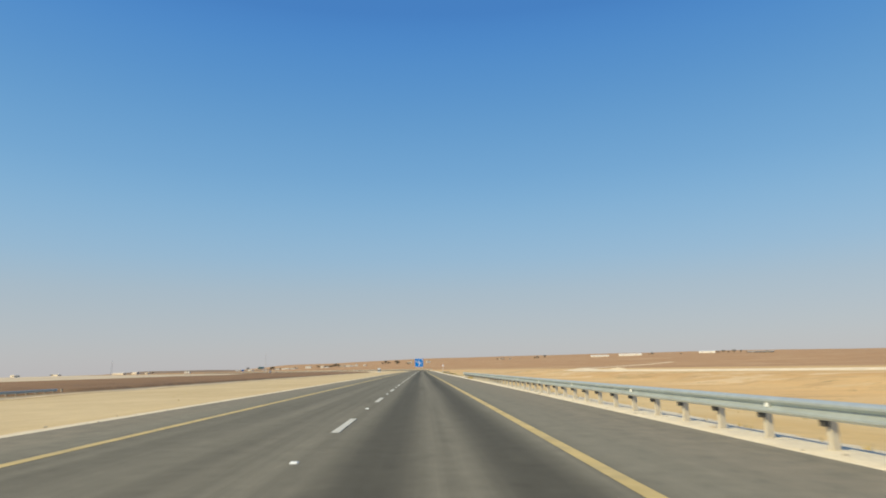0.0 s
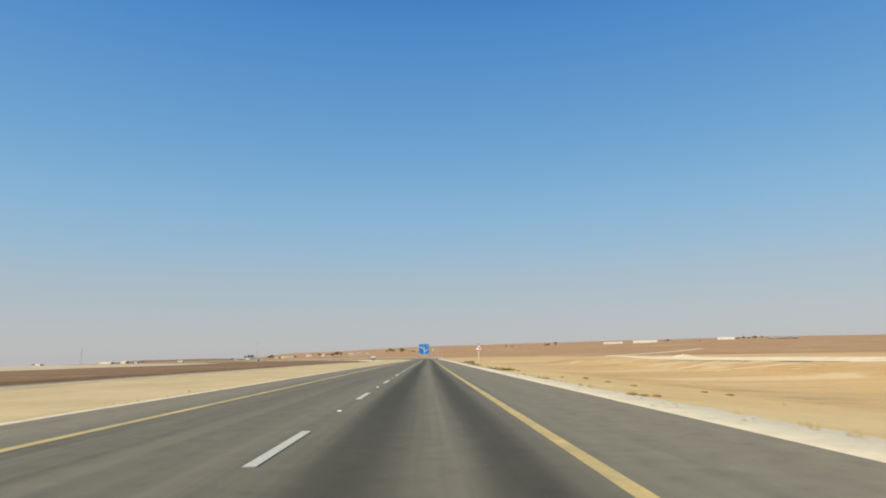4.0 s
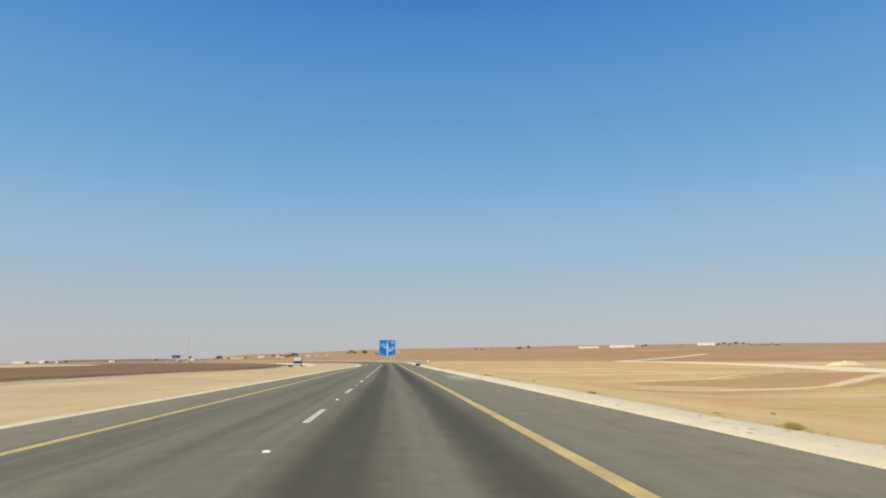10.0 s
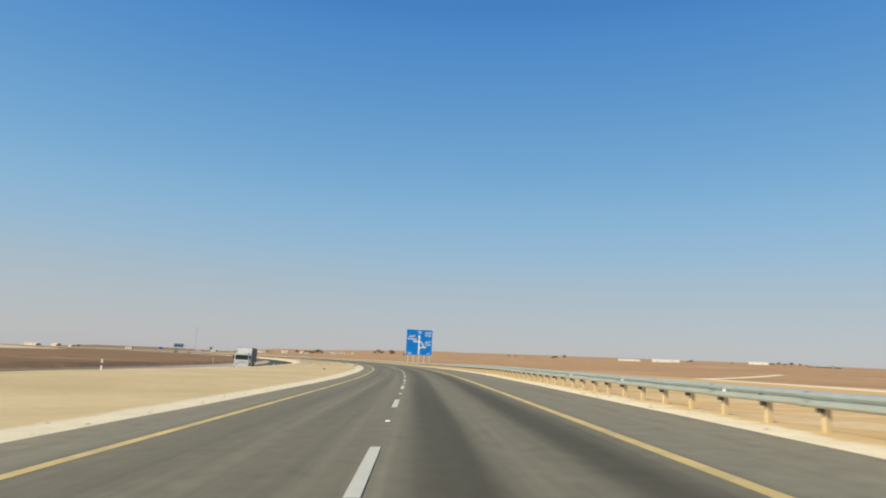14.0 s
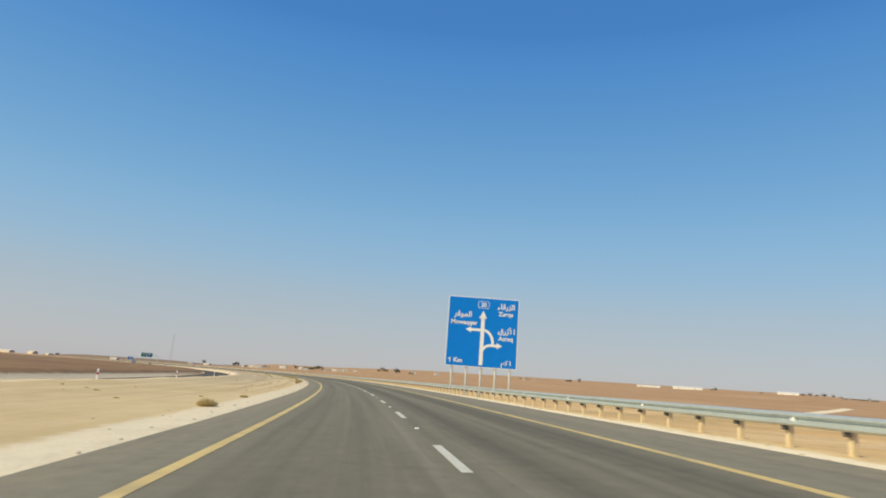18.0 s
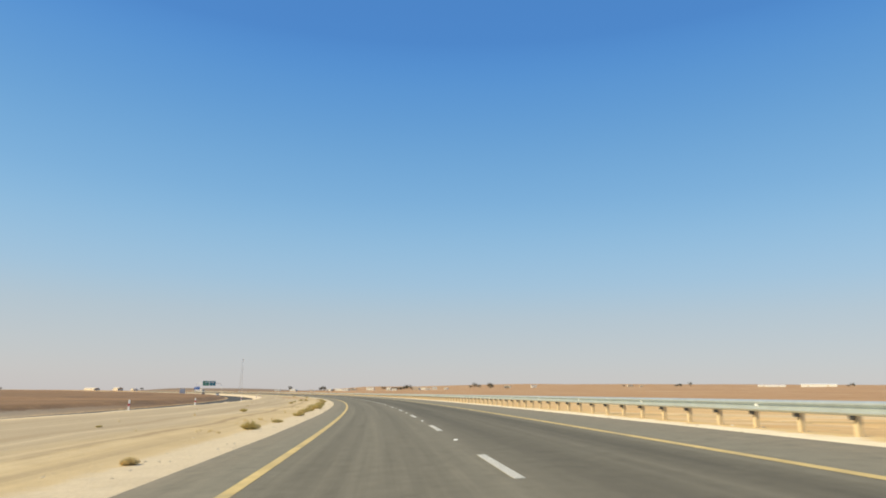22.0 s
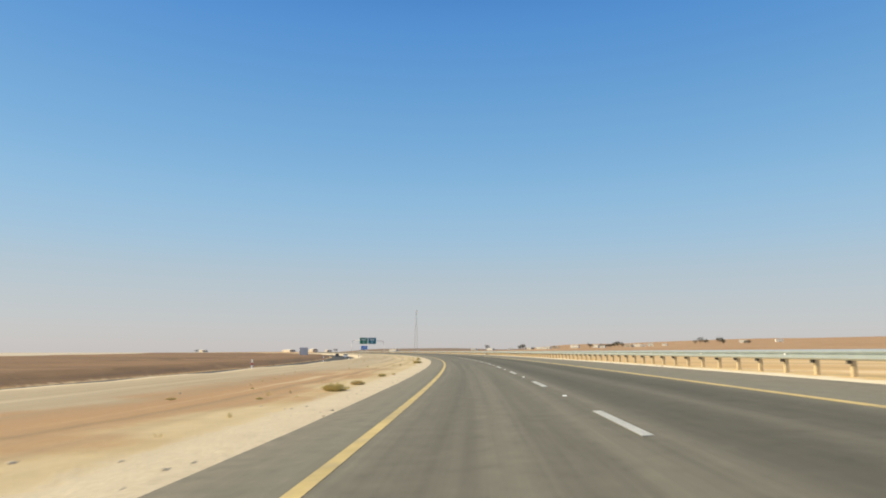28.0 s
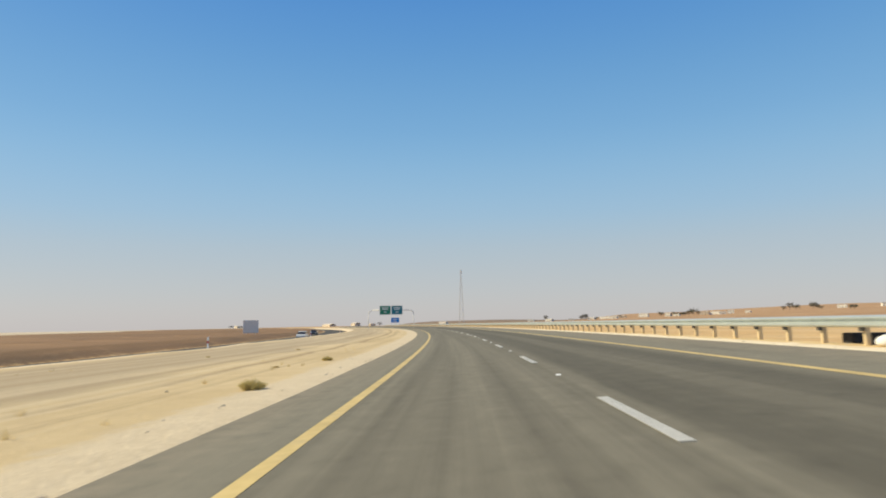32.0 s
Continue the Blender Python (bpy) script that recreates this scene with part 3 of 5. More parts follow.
ribbon("edge_line", YELLOW, STATIONS, [lambda s: line_n(s, 3.74) - 0.1, lambda s: line_n(s, 3.74) + 0.1], lambda s, n: road_z(s, n) + 0.004, road, "continuous yellow edge line")


other = ribbon("road", OLD_ASPHALT, STATIONS, [lambda s: -32.4 - apart(s), lambda s: -28 - apart(s), lambda s: -23.6 - 1.4 * apart(s)], lambda s, n: cut_z(s) + 0.02, thick=0.2)
tagged(other, "dark grey asphalt of the opposite carriageway in a shallow cutting", "road", kind="structure")


# ---- guardrails ----
def beam_outline():
    """The W-shaped rail in cross section: across the road, up."""
    pts = [(0.0, 0.44), (-0.045, 0.455), (-0.075, 0.49), (-0.075, 0.525), (-0.03, 0.565), (0.0, 0.585), (0.0, 0.615), (-0.03, 0.635), (-0.075, 0.675), (-0.075, 0.71), (-0.045, 0.745), (0.0, 0.76)]
    return [(x * 1.15, 0.6 + (z - 0.6) * 0.88) for x, z in pts]


def beam_mesh(length):
    me = bpy.data.meshes.new("beam")
    pts = beam_outline()
    verts, faces = [], []
    k = len(pts)
    ring = pts + [(x + 0.006, z) for x, z in reversed(pts)]
    for y in (-0.12, length + 0.12):
        verts += [(x - (0.004 if y < 0 else 0), y, z) for x, z in ring]
    m = len(ring)
    for i in range(m):
        faces.append((i, (i + 1) % m, m + (i + 1) % m, m + i))
    me.from_pydata(verts, [], faces)
    me.materials.append(GALV)
    return me


def post_mesh(mat):
    bm = bmesh.new()
    box(bm, 0.10, 0.22, -0.05, 0.05, -0.5, 0.70, 0.006)
    me = bpy.data.meshes.new("post")
    bm.to_mesh(me)
    bm.free()
    me.materials.append(mat)
    return me


def spacer_mesh():
    bm = bmesh.new()
    # dark block reaches below the beam and doubles as its shadow on the post
    box(bm, 0.006, 0.10, -0.06, 0.06, 0.37, 0.70, 0.008)
    me = bpy.data.meshes.new("spacer")
    bm.to_mesh(me)
    bm.free()
    me.materials.append(SHADED_STEEL)
    return me


def reflector_mesh():
    bm = bmesh.new()
    box(bm, -0.07, -0.03, -0.045, 0.045, 0.565, 0.635, 0.008)
    me = bpy.data.meshes.new("reflector")
    bm.to_mesh(me)
    bm.free()
    me.materials.append(REFLECT)
    return me


RAIL_N = 7.35
BEAM, POST_ME, DUSTY_ME, SPACER, REFLECTOR = beam_mesh(3.4), post_mesh(POST), post_mesh(DUSTY_POST), spacer_mesh(), reflector_mesh()


PITCH = 1.7  # between posts


def rail_pose(s):
    k = max(0.0, 414 - s) / 18 if 390 < s < 414 else 0.0
    x, y = xy(s, RAIL_N + 1.25 * k * k)
    return pose(x, y, road_z(s, 6.85) - 0.06, 0, 0, heading(s) + math.degrees(math.atan(2.5 * max(0.0, k - 0.1) / 18)))


def guardrail(s0, s1, near, label, stand_at=rail_pose, post_me=POST_ME):
    """Evenly spaced posts, lapped beams over two spans; past near the far rest is joined."""
    rail = thing("guardrail", stand_at(s0), label, "guardrail")
    inv = rail.matrix_world.inverted()

    def run(s):
        """Where a beam lies: from its own place to the next beam's."""
        a, b = stand_at(s), stand_at(s + 2 * PITCH)
        d = b.translation - a.translation
        flip = 180 if abs((a.to_euler().z - math.atan2(-d.x, d.y) + math.pi) % (2 * math.pi) - math.pi) > 1.5 else 0
        return pose(*a.translation, 0, 0, math.degrees(math.atan2(-d.x, d.y)) + flip)

    def piece(name, me, s, tag=""):
        ob = new(name, me)
        ob.parent = rail
        ob.matrix_parent_inverse = Matrix.Identity(4)
        ob.matrix_basis = inv @ (run(s) if me is BEAM else stand_at(s))
        return tagged(ob, tag)

    s, k, rest = s0, 0, []
    while s < s1 - 1:
        if s < near:
            if k % 2 == 0:
                piece("beam", BEAM, s)
            piece("post", post_me, s + 1.4)
            piece("spacer", SPACER, s + 1.4)
            if k % 4 == 1:
                piece("reflector", REFLECTOR, s + 1.0)
        else:
            rest.append((s, k))
        s, k = s + PITCH, k + 1
    if rest:
        for name, me, pick, mat in (("beam_run", BEAM, lambda k: k % 2 == 0, GALV), ("post_run", post_me, lambda k: True, DUSTY_POST), ("spacer_run", SPACER, lambda k: True, SHADED_STEEL)):
            verts, faces = [], []
            for s, k in rest:
                if pick(k):
                    m = inv @ (run(s) if me is BEAM else stand_at(s + 1.4))
                    b = len(verts)
                    verts += [tuple(m @ v.co) for v in me.vertices]
                    faces += [tuple(b + i for i in p.vertices) for p in me.polygons]
            j = bpy.data.meshes.new(name)
            j.from_pydata(verts, [], faces)
            j.materials.append(mat)
            ob = new(name, j)
            ob.parent = rail
            tagged(ob, kind="stuff")
    return rail


guardrail(-61.25, 84.4, 999, "galvanised steel W-beam guardrail with a cut end, on zinc posts")
long_rail = guardrail(395.4, 1330, 906, "long galvanised steel guardrail on dusty posts round the bend", post_me=DUSTY_ME)
guardrail(-40, 78, 999, "galvanised guardrail on the far side of the opposite carriageway", lambda s: pose(*xy(s, -41.2), -1.15, 0, 0, heading(s) + 180))
bm = bmesh.new()
rod(bm, (-0.02, -0.3, 0.42), (-0.02, -0.3, 0.79), 0.24, sides=28)
part("end_terminal", bm, TUBE, long_rail, "bright rolled sheet-metal end", True)

# ---- the large direction sign ----
def lettering(text, size, x, z, parent, name="lettering", align="CENTER"):
    cu = bpy.data.curves.new(name, "FONT")
    cu.body, cu.size, cu.align_x, cu.align_y, cu.extrude = text, size, align, "CENTER", 0.004
    cu.offset = 0.022 * size
    tmp = bpy.data.objects.new(name, cu)
    scene.collection.objects.link(tmp)
    bpy.context.view_layer.update()
    me = bpy.data.meshes.new_from_object(tmp.evaluated_get(bpy.context.evaluated_depsgraph_get()))
    bpy.data.objects.remove(tmp)
    bpy.data.curves.remove(cu)
    me.transform(Matrix.Translation((x, -0.046, z)) @ Matrix.Rotation(radians(90), 4, "X"))
    me.materials.clear()
    me.materials.append(SIGN_WHITE)
    ob = new(name, me)
    ob.parent = parent
    return ob


def arrow_path(points, width):
    """A bent stripe of even width through points."""
    left, right = [], []
    for i, p in enumerate(points):
        a = Vector(points[max(0, i - 1)])
        b = Vector(points[min(len(points) - 1, i + 1)])
        d = (b - a).normalized()
        o = Vector((-d.y, d.x)) * width / 2
        left.append(Vector(p) + o)
        right.append(Vector(p) - o)
    return left, right


def stripe(bm, points, width, y0, y1):
    left, right = arrow_path(points, width)
    for i in range(len(points) - 1):
        prism(bm, [tuple(left[i]), tuple(left[i + 1]), tuple(right[i + 1]), tuple(right[i])], y0, y1)
    return bm


def plate(w, h, r, cx=0.0, cz=0.0, k=6):
    out = []
    for sx, sz, a0 in ((1, 1, 0), (-1, 1, 90), (-1, -1, 180), (1, -1, 270)):
        for i in range(k + 1):
            a = radians(a0 + 90 * i / k)
            out.append((cx + sx * (w / 2 - r) + r * math.cos(a), cz + sz * (h / 2 - r) + r * math.sin(a)))
    return out


def direction_sign(m):
    sign = thing("direction_sign", m, "large blue direction sign with white arrows on five zinc posts", "road sign")
    w, h, z0 = 7.7, 7.55, 3.3
    cz = z0 + h / 2
    panel = part("panel", prism(bmesh.new(), plate(w, h, 0.12, 0, cz), -0.02, 0.03), SIGN_WHITE, sign, "sheet panel with white rim")
    part("face", prism(bmesh.new(), plate(w - 0.16, h - 0.16, 0.1, 0, cz), -0.034, -0.024), SIGN_BLUE, panel, "blue reflective face")
    for i in range(4):
        part("stiffener", box(bmesh.new(), -w / 2 + 0.1, w / 2 - 0.1, 0.032, 0.10, z0 + 0.6 + i * 2.1, z0 + 0.72 + i * 2.1), BACK_METAL, sign)
    for i in range(5):
        x = -3.05 + i * 1.56
        part("post", rod(bmesh.new(), (x, 0.2, -1.2), (x, 0.2, z0 + h - 0.3), 0.13, sides=20), TUBE, sign, "", True)
    y0, y1 = -0.05, -0.036
    ax = -0.02
    bm = stripe(bmesh.new(), [(ax, z0 + 0.25), (ax, z0 + 5.3)], 0.40, y0, y1)
    prism(bm, [(ax - 0.42, z0 + 5.25), (ax, z0 + 6.1), (ax + 0.42, z0 + 5.25)], y0, y1)
    part("straight_arrow", bm, SIGN_WHITE, panel, "white arrow ahead")
    arc = [(ax + 0.1 + 1.08 * math.sin(radians(a)), z0 + 2.55 + 1.45 * math.cos(radians(a))) for a in range(0, 91, 6)]
    bm = stripe(bmesh.new(), [(-1.3, z0 + 4.0)] + arc, 0.28, y0 - 0.004, y1 + 0.002)
    prism(bm, [(-1.25, z0 + 4.32), (-1.85, z0 + 4.0), (-1.25, z0 + 3.68)], y0, y1)
    part("left_arrow", bm, SIGN_WHITE, panel, "white loop arrow to the left")
    arc = [(ax + 0.95 - 0.95 * math.cos(radians(a)), z0 + 1.45 + 0.95 * math.sin(radians(a))) for a in range(0, 91, 6)]
    bm = stripe(bmesh.new(), arc + [(1.65, z0 + 2.4)], 0.28, y0 - 0.008, y1 + 0.004)
    prism(bm, [(1.6, z0 + 2.72), (2.2, z0 + 2.4), (1.6, z0 + 2.08)], y0, y1)
    part("right_arrow", bm, SIGN_WHITE, panel, "white arrow to the right")
    bm = stripe(bmesh.new(), [(x, z) for x, z in plate(1.15, 0.72, 0.1, -0.02, z0 + 6.75)] + [plate(1.15, 0.72, 0.1, -0.02, z0 + 6.75)[0]], 0.04, y0, y1)
    part("number_frame", bm, SIGN_WHITE, panel)
    lettering("30", 0.62, -0.02, z0 + 6.72, panel, "road_number")
    lettering("Zarqa", 0.66, 2.45, z0 + 5.85, panel)
    lettering("Azraq", 0.66, 2.55, z0 + 3.2, panel)
    lettering("Mowaqqer", 0.66, -2.05, z0 + 4.72, panel)
    lettering("1 Km", 0.68, -2.75, z0 + 0.62, panel)
    part("numeral_stroke", prism(bmesh.new(), [(-3.40, z0 + 0.86), (-3.33, z0 + 0.86), (-3.33, z0 + 0.76), (-3.53, z0 + 0.66), (-3.53, z0 + 0.75)], y0, y1), SIGN_WHITE, panel)
    # Arabic in presentation forms, in visual order from left to right
    lettering("\ufe80\ufe8e\ufed7\ufead\ufeaf\ufedf\ufe8d", 0.8, 2.45, z0 + 6.65, panel)
    lettering("\ufed5\ufead\ufeaf\ufef7\ufe8d", 0.8, 2.6, z0 + 4.0, panel)
    lettering("\ufeae\ufed7\ufeee\ufee4\ufedf\ufe8d", 0.8, -2.2, z0 + 5.6, panel)
    lettering("\ufee2\ufedb \u0661", 0.7, 2.7, z0 + 0.62, panel)
    return sign


sx, sy = (-4.35 + 3.35) / 2, 582.9
direction_sign(pose(sx, sy, -0.27, 0, 0, 0))


# ---- warning triangle ----
def warning_sign(m):
    sign = thing("warning_sign", m, "white triangular left-bend warning sign with red rim on a slim post", "road sign")
    part("post", rod(bmesh.new(), (0, 0.05, -0.6), (0, 0.05, 2.6), 0.035, sides=14), TUBE, sign, "", True)
    a = 1.06
    hgt = a * 0.866

    def tri(side, zc):
        hh = side * 0.866
        return [(-side / 2, zc - hh / 3), (side / 2, zc - hh / 3), (0, zc + hh * 2 / 3)]

    zc = 1.88 + hgt / 3
    part("rim", prism(bmesh.new(), tri(a, zc), -0.01, 0.012), SIGN_RED, sign, "red rim")
    part("face", prism(bmesh.new(), tri(a * 0.80, zc), -0.018, -0.012), SIGN_WHITE, sign, "white face")
    bend_pts = [(0.155, zc - 0.16), (0.145, zc - 0.06), (0.10, zc + 0.05), (0.02, zc + 0.13), (-0.08, zc + 0.17)]
    bm = stripe(bmesh.new(), bend_pts, 0.07, -0.024, -0.02)
    prism(bm, [(-0.07, zc + 0.235), (-0.15, zc + 0.185), (-0.08, zc + 0.115)], -0.024, -0.02)
    part("bend_arrow", bm, SIGN_BLACK, sign, "black bend arrow")
    return sign


warning_sign(pose(8.05, 189.3, ground_z(189.3, 8.0), 0, 0, 0))

# ---- the black block lying at the rail's start ----
bm = box(bmesh.new(), -0.4, 0.4, -0.22, 0.22, 0.0, 0.29, 0.03)
block = part("rubber_block", bm, BLACK_RUBBER)
block.matrix_world = at(386.6, 6.4, road_z(386.6, 6.4))
tagged(block, "black rubber ballast block lying on the road shoulder", "block")


# ---- more materials ----
def leafy(name, colour):
    """Thin dry leaves, which let some light through."""
    m = simple(name, colour, 0.85, 0, 0.3, 3.0, 0.0)
    t = m.node_tree
    thin = node(t, "ShaderNodeBsdfTranslucent", Color=(*colour, 1))
    mix = node(t, "ShaderNodeMixShader", Fac=0.45)
    t.links.new(t.nodes["Principled BSDF"].outputs[0], mix.inputs[1])
    t.links.new(thin.outputs[0], mix.inputs[2])
    t.links.new(mix.outputs[0], t.nodes["Material Output"].inputs[0])
    return m


SHRUB = leafy("dry_shrub_leaf", (0.58, 0.47, 0.18))
DEAD = leafy("dead_scrub_leaf", (0.20, 0.14, 0.065))
STRAW = leafy("straw", (0.66, 0.51, 0.24))
TWIG = simple("dry_twig", (0.42, 0.31, 0.16), 0.9, 0, 0.3, 8, 0.2)
# leaf tone lightened to put the distance haze into the crowns' colour
GREEN = simple("hazed_tree_leaf", (0.11, 0.10, 0.065), 0.8, 0, 0.4, 0.6, 0.1)
BARK = simple("bark", (0.16, 0.11, 0.07), 0.9, 0, 0.3, 4, 0.4)
PLASTER = simple("white_plaster", (0.74, 0.71, 0.65), 0.9, 0, 0.12, 0.5, 0.1, (0.52, 0.46, 0.38))
BEIGE = simple("beige_plaster", (0.55, 0.46, 0.36), 0.9, 0, 0.15, 0.5, 0.1, (0.42, 0.34, 0.26))
GLASS = simple("dark_window", (0.03, 0.035, 0.04), 0.12, 0, 0.2, 3, 0)
WHITE_PAINT = simple("white_car_paint", (0.78, 0.78, 0.77), 0.3, 0, 0.05, 2, 0.0, (0.55, 0.48, 0.38))
GREY_TARP = simple("grey_tarpaulin", (0.12, 0.135, 0.135), 0.6, 0, 0.18, 1.2, 0.15)
PLASTIC = simple("black_plastic", (0.03, 0.03, 0.032), 0.55, 0, 0.25, 6, 0.05)
RIM = simple("steel_rim", (0.45, 0.45, 0.44), 0.4, 0.8, 0.15, 9, 0.05)
LAMP = simple("lamp_glass", (0.72, 0.72, 0.70), 0.12, 0, 0.05, 6, 0)
SACK = simple("white_sack", (0.80, 0.79, 0.76), 0.7, 0, 0.1, 6, 0.3)
STONE = simple("lime_stone", (0.52, 0.44, 0.33), 0.95, 0, 0.3, 3, 0.4)
PALE_TRACK = simple("pale_track", (0.84, 0.69, 0.47), 0.95, 0, 0.18, 0.4, 0.3)
MOUND = simple("yellow_spoil", (0.66, 0.53, 0.31), 0.95, 0, 0.3, 1.5, 0.5, (0.36, 0.27, 0.15))


# ---- delineator posts along the opposite carriageway ----
def delineator(m):
    d = thing("delineator_post", m, "white plastic delineator post with a red band", "delineator", "delineators along the cutting")
    bm = bmesh.new()
    prism(bm, [(-0.06, -0.3), (0.06, -0.3), (0.06, 0.82), (0.0, 0.88), (-0.06, 0.84)], -0.045, 0.045)
    part("body", bm, SIGN_WHITE, d)
    part("band", box(bmesh.new(), -0.064, 0.064, -0.049, 0.049, 0.36, 0.56), SIGN_RED, d, "faded red band")
    part("reflector", box(bmesh.new(), -0.03, 0.03, -0.055, -0.046, 0.62, 0.74), REFLECT, d)
    return d


first = delineator(at(528, -23.0))
for s in (571, 600, 634, 665, 691, 715, 757.5, 797, 838, 879, 917, 955, 994, 1040, 1085):
    copy_thing(first, at(s, -21.5, None, 3 * math.sin(s)))
for s, n in ((450, -24.1), (484, -21.6), (531, -35.2), (575, -35.2)):
    copy_thing(first, at(s, n))


# ---- dry shrubs on the verges ----
def shrub(m, seed, leaf, tone, spread=0.5, tall=0.42):
    rnd = random.Random(seed)
    ob = thing("shrub", m, f"dry {tone} desert shrub on the gravel verge", "shrub", "shrubs on the verge")
    twigs, leaves, faces = bmesh.new(), [], []
    for i in range(110):
        a, r = rnd.uniform(0, 6.283), spread * math.sqrt(rnd.random())
        lift = tall * (1 - 0.6 * (r / spread) ** 2) * rnd.uniform(0.62, 1.05)
        tip = Vector((r * math.cos(a), r * math.sin(a), max(0.05, lift)))
        foot = Vector((tip.x * 0.25, tip.y * 0.25, -0.03))
        rod(twigs, foot, tip, 0.008, 0.003, 4)
        for j in range(44):
            p = foot.lerp(tip, rnd.uniform(0.3, 1.05)) + Vector([rnd.gauss(0, 0.035) for _ in range(3)])
            p.z = max(0.01, p.z)
            u = Vector([rnd.gauss(0, 1) for _ in range(3)]).normalized() * rnd.uniform(0.018, 0.04)
            v = u.cross(Vector([rnd.gauss(0, 1) for _ in range(3)])).normalized() * rnd.uniform(0.004, 0.009)
            b = len(leaves)
            leaves += [tuple(p - u), tuple(p + v), tuple(p + u), tuple(p - v)]
            faces.append((b, b + 1, b + 2, b + 3))
    part("twigs", twigs, TWIG, ob)
    me = bpy.data.meshes.new("foliage")
    me.from_pydata(leaves, [], faces)
    me.materials.append(leaf)
    f = new("foliage", me)
    f.parent = ob
    return ob


KINDS = [shrub(at(621.7, -7.0), 1, SHRUB, "olive-brown", 0.55, 0.4), shrub(at(625.5, -6.85), 2, SHRUB, "olive-brown", 0.5, 0.31), shrub(at(619.2, -6.9), 3, STRAW, "straw-coloured", 0.5, 0.34),
         shrub(at(72.1, 9.7), 4, DEAD, "dark-brown withered", 0.42, 0.3)]
SHRUBS = [(607.1, -6.95, .5, 2), (617.6, -6.7, .6, 1), (632.8, -6.6, 1.0, 1), (648.5, -6.8, .42, 2), (735.2, -6.9, .6, 2), (753.2, -6.9, .8, 0), (661.7, -6.9, .8, 0), (677.4, -6.6, .8, 0), (681.8, -6.85, .6, 2), (686.1, -7.0, .75, 0),
          (689.2, -6.8, .95, 0), (697.8, -6.55, 1.1, 1), (700.2, -6.9, .6, 0), (703.6, -7.35, .85, 0), (704.5, -7.1, .65, 1), (705.9, -7.05, .95, 0), (708.4, -7.1, .75, 1), (711.2, -7.0, .6, 1),
          (712.7, -6.95, 1.05, 0), (713.6, -6.9, .6, 2), (716, -7.1, .45, 1), (718.6, -6.8, .95, 1), (722.5, -7.0, .5, 2), (727.4, -7.3, .85, 0), (729.5, -7.2, .6, 1), (738, -7.0, .75, 2),
          (739.8, -7.0, .7, 1), (741.4, -6.9, .9, 0), (742.8, -6.8, .85, 1), (749.5, -6.5, .6, 2), (759, -7.1, .95, 0), (761, -7.0, .7, 1), (763.2, -10.9, .9, 0), (764.8, -9.95, .9, 1),
          (749.7, -11.7, .6, 1), (732.4, -11.5, .7, 1), (690.8, -12.3, .7, 1), (844.6, -7.3, 1.0, 0), (849.1, -7.2, .55, 2), (858.9, -7.3, .5, 0), (861.7, -6.9, .28, 2), (901.8, -7.1, .85, 0),
          (904.4, -6.85, .75, 1), (924, -8.1, .45, 2), (970.5, -7.6, .55, 1), (937.8, -7.1, .7, 0), (958, -6.9, .7, 1), (539.8, -6.8, .85, 2), (550, -7.05, .5, 1), (489.3, -10.6, .5, 0), (501.7, -6.85, .45, 1),
          (775, -6.8, .8, 1), (790, -7.1, .6, 2), (75.5, 7.6, .8, 0), (72.6, 7.7, .95, 0), (69.2, 9.6, 1.1, 3), (68.1, 9.5, .5, 2), (62, 9.2, .7, 3), (58.5, 9.4, .5, 2),
          (190.6, 10.9, .45, 3), (189.4, 11.0, .6, 3), (189.2, 11.7, .9, 0), (183.0, 8.9, .55, 3), (183.2, 9.4, .5, 3), (183.4, 9.9, .55, 3), (183.0, 10.4, .6, 3), (182.6, 10.85, .6, 3), (183.4, 11.2, .9, 0), (187.4, 10.6, .7, 2),
          (219.3, 9.2, .6, 0), (216.6, 9.0, .65, 0), (214.4, 9.1, .9, 0), (213.4, 9.8, 1.0, 0), (213.8, 9.5, .6, 1), (244.9, 8.6, .4, 3), (243.2, 8.7, .5, 0), (239.3, 8.9, .45, 0), (238.3, 9.0, .5, 3),
          (105.9, 10.15, .7, 1), (106, 12, .9, 0), (104.8, 12.4, .6, 1), (102.1, 10.7, .4, 3), (99.1, 10.6, .35, 3), (114, 10.5, .5, 3), (116.5, 10.55, .45, 3), (120.6, 10.7, .5, 3), (185.6, 9.8, .6, 2), (181.5, 9.7, .7, 2),
          (191.8, 10.4, .5, 2), (668, -6.7, .6, 1)]
for i, (s, n, k, kind) in enumerate(SHRUBS):
    m = at(s, n, None, 57.0 * i)
    c = copy_thing(KINDS[kind], m)
    c.scale = (k * (1.05 + 0.2 * math.sin(i * 1.7)), k, k * (1.0 + 0.2 * math.cos(i * 2.3)))


rnd = random.Random(77)
for i in range(64):
    s = rnd.uniform(86, 215) if i < 44 else rnd.uniform(215, 380)
    n = 8.9 + abs(rnd.gauss(0, 1.2)) if i % 3 else rnd.uniform(10, 21)
    k = rnd.uniform(0.22, 0.55)
    c = copy_thing(KINDS[(1, 2, 2, 0)[i % 4]], at(s, n, None, 40 * i))
    c.scale = (k * 1.2, k, k * 0.75)


for i in range(46):
    s, n, k = rnd.uniform(540, 990), -rnd.uniform(8.2, 19.0), rnd.uniform(0.14, 0.34)
    c = copy_thing(KINDS[(1, 2, 0)[i % 3]], at(s, n, None, 50 * i))
    c.scale = (k * 1.3, k, k * 0.7)


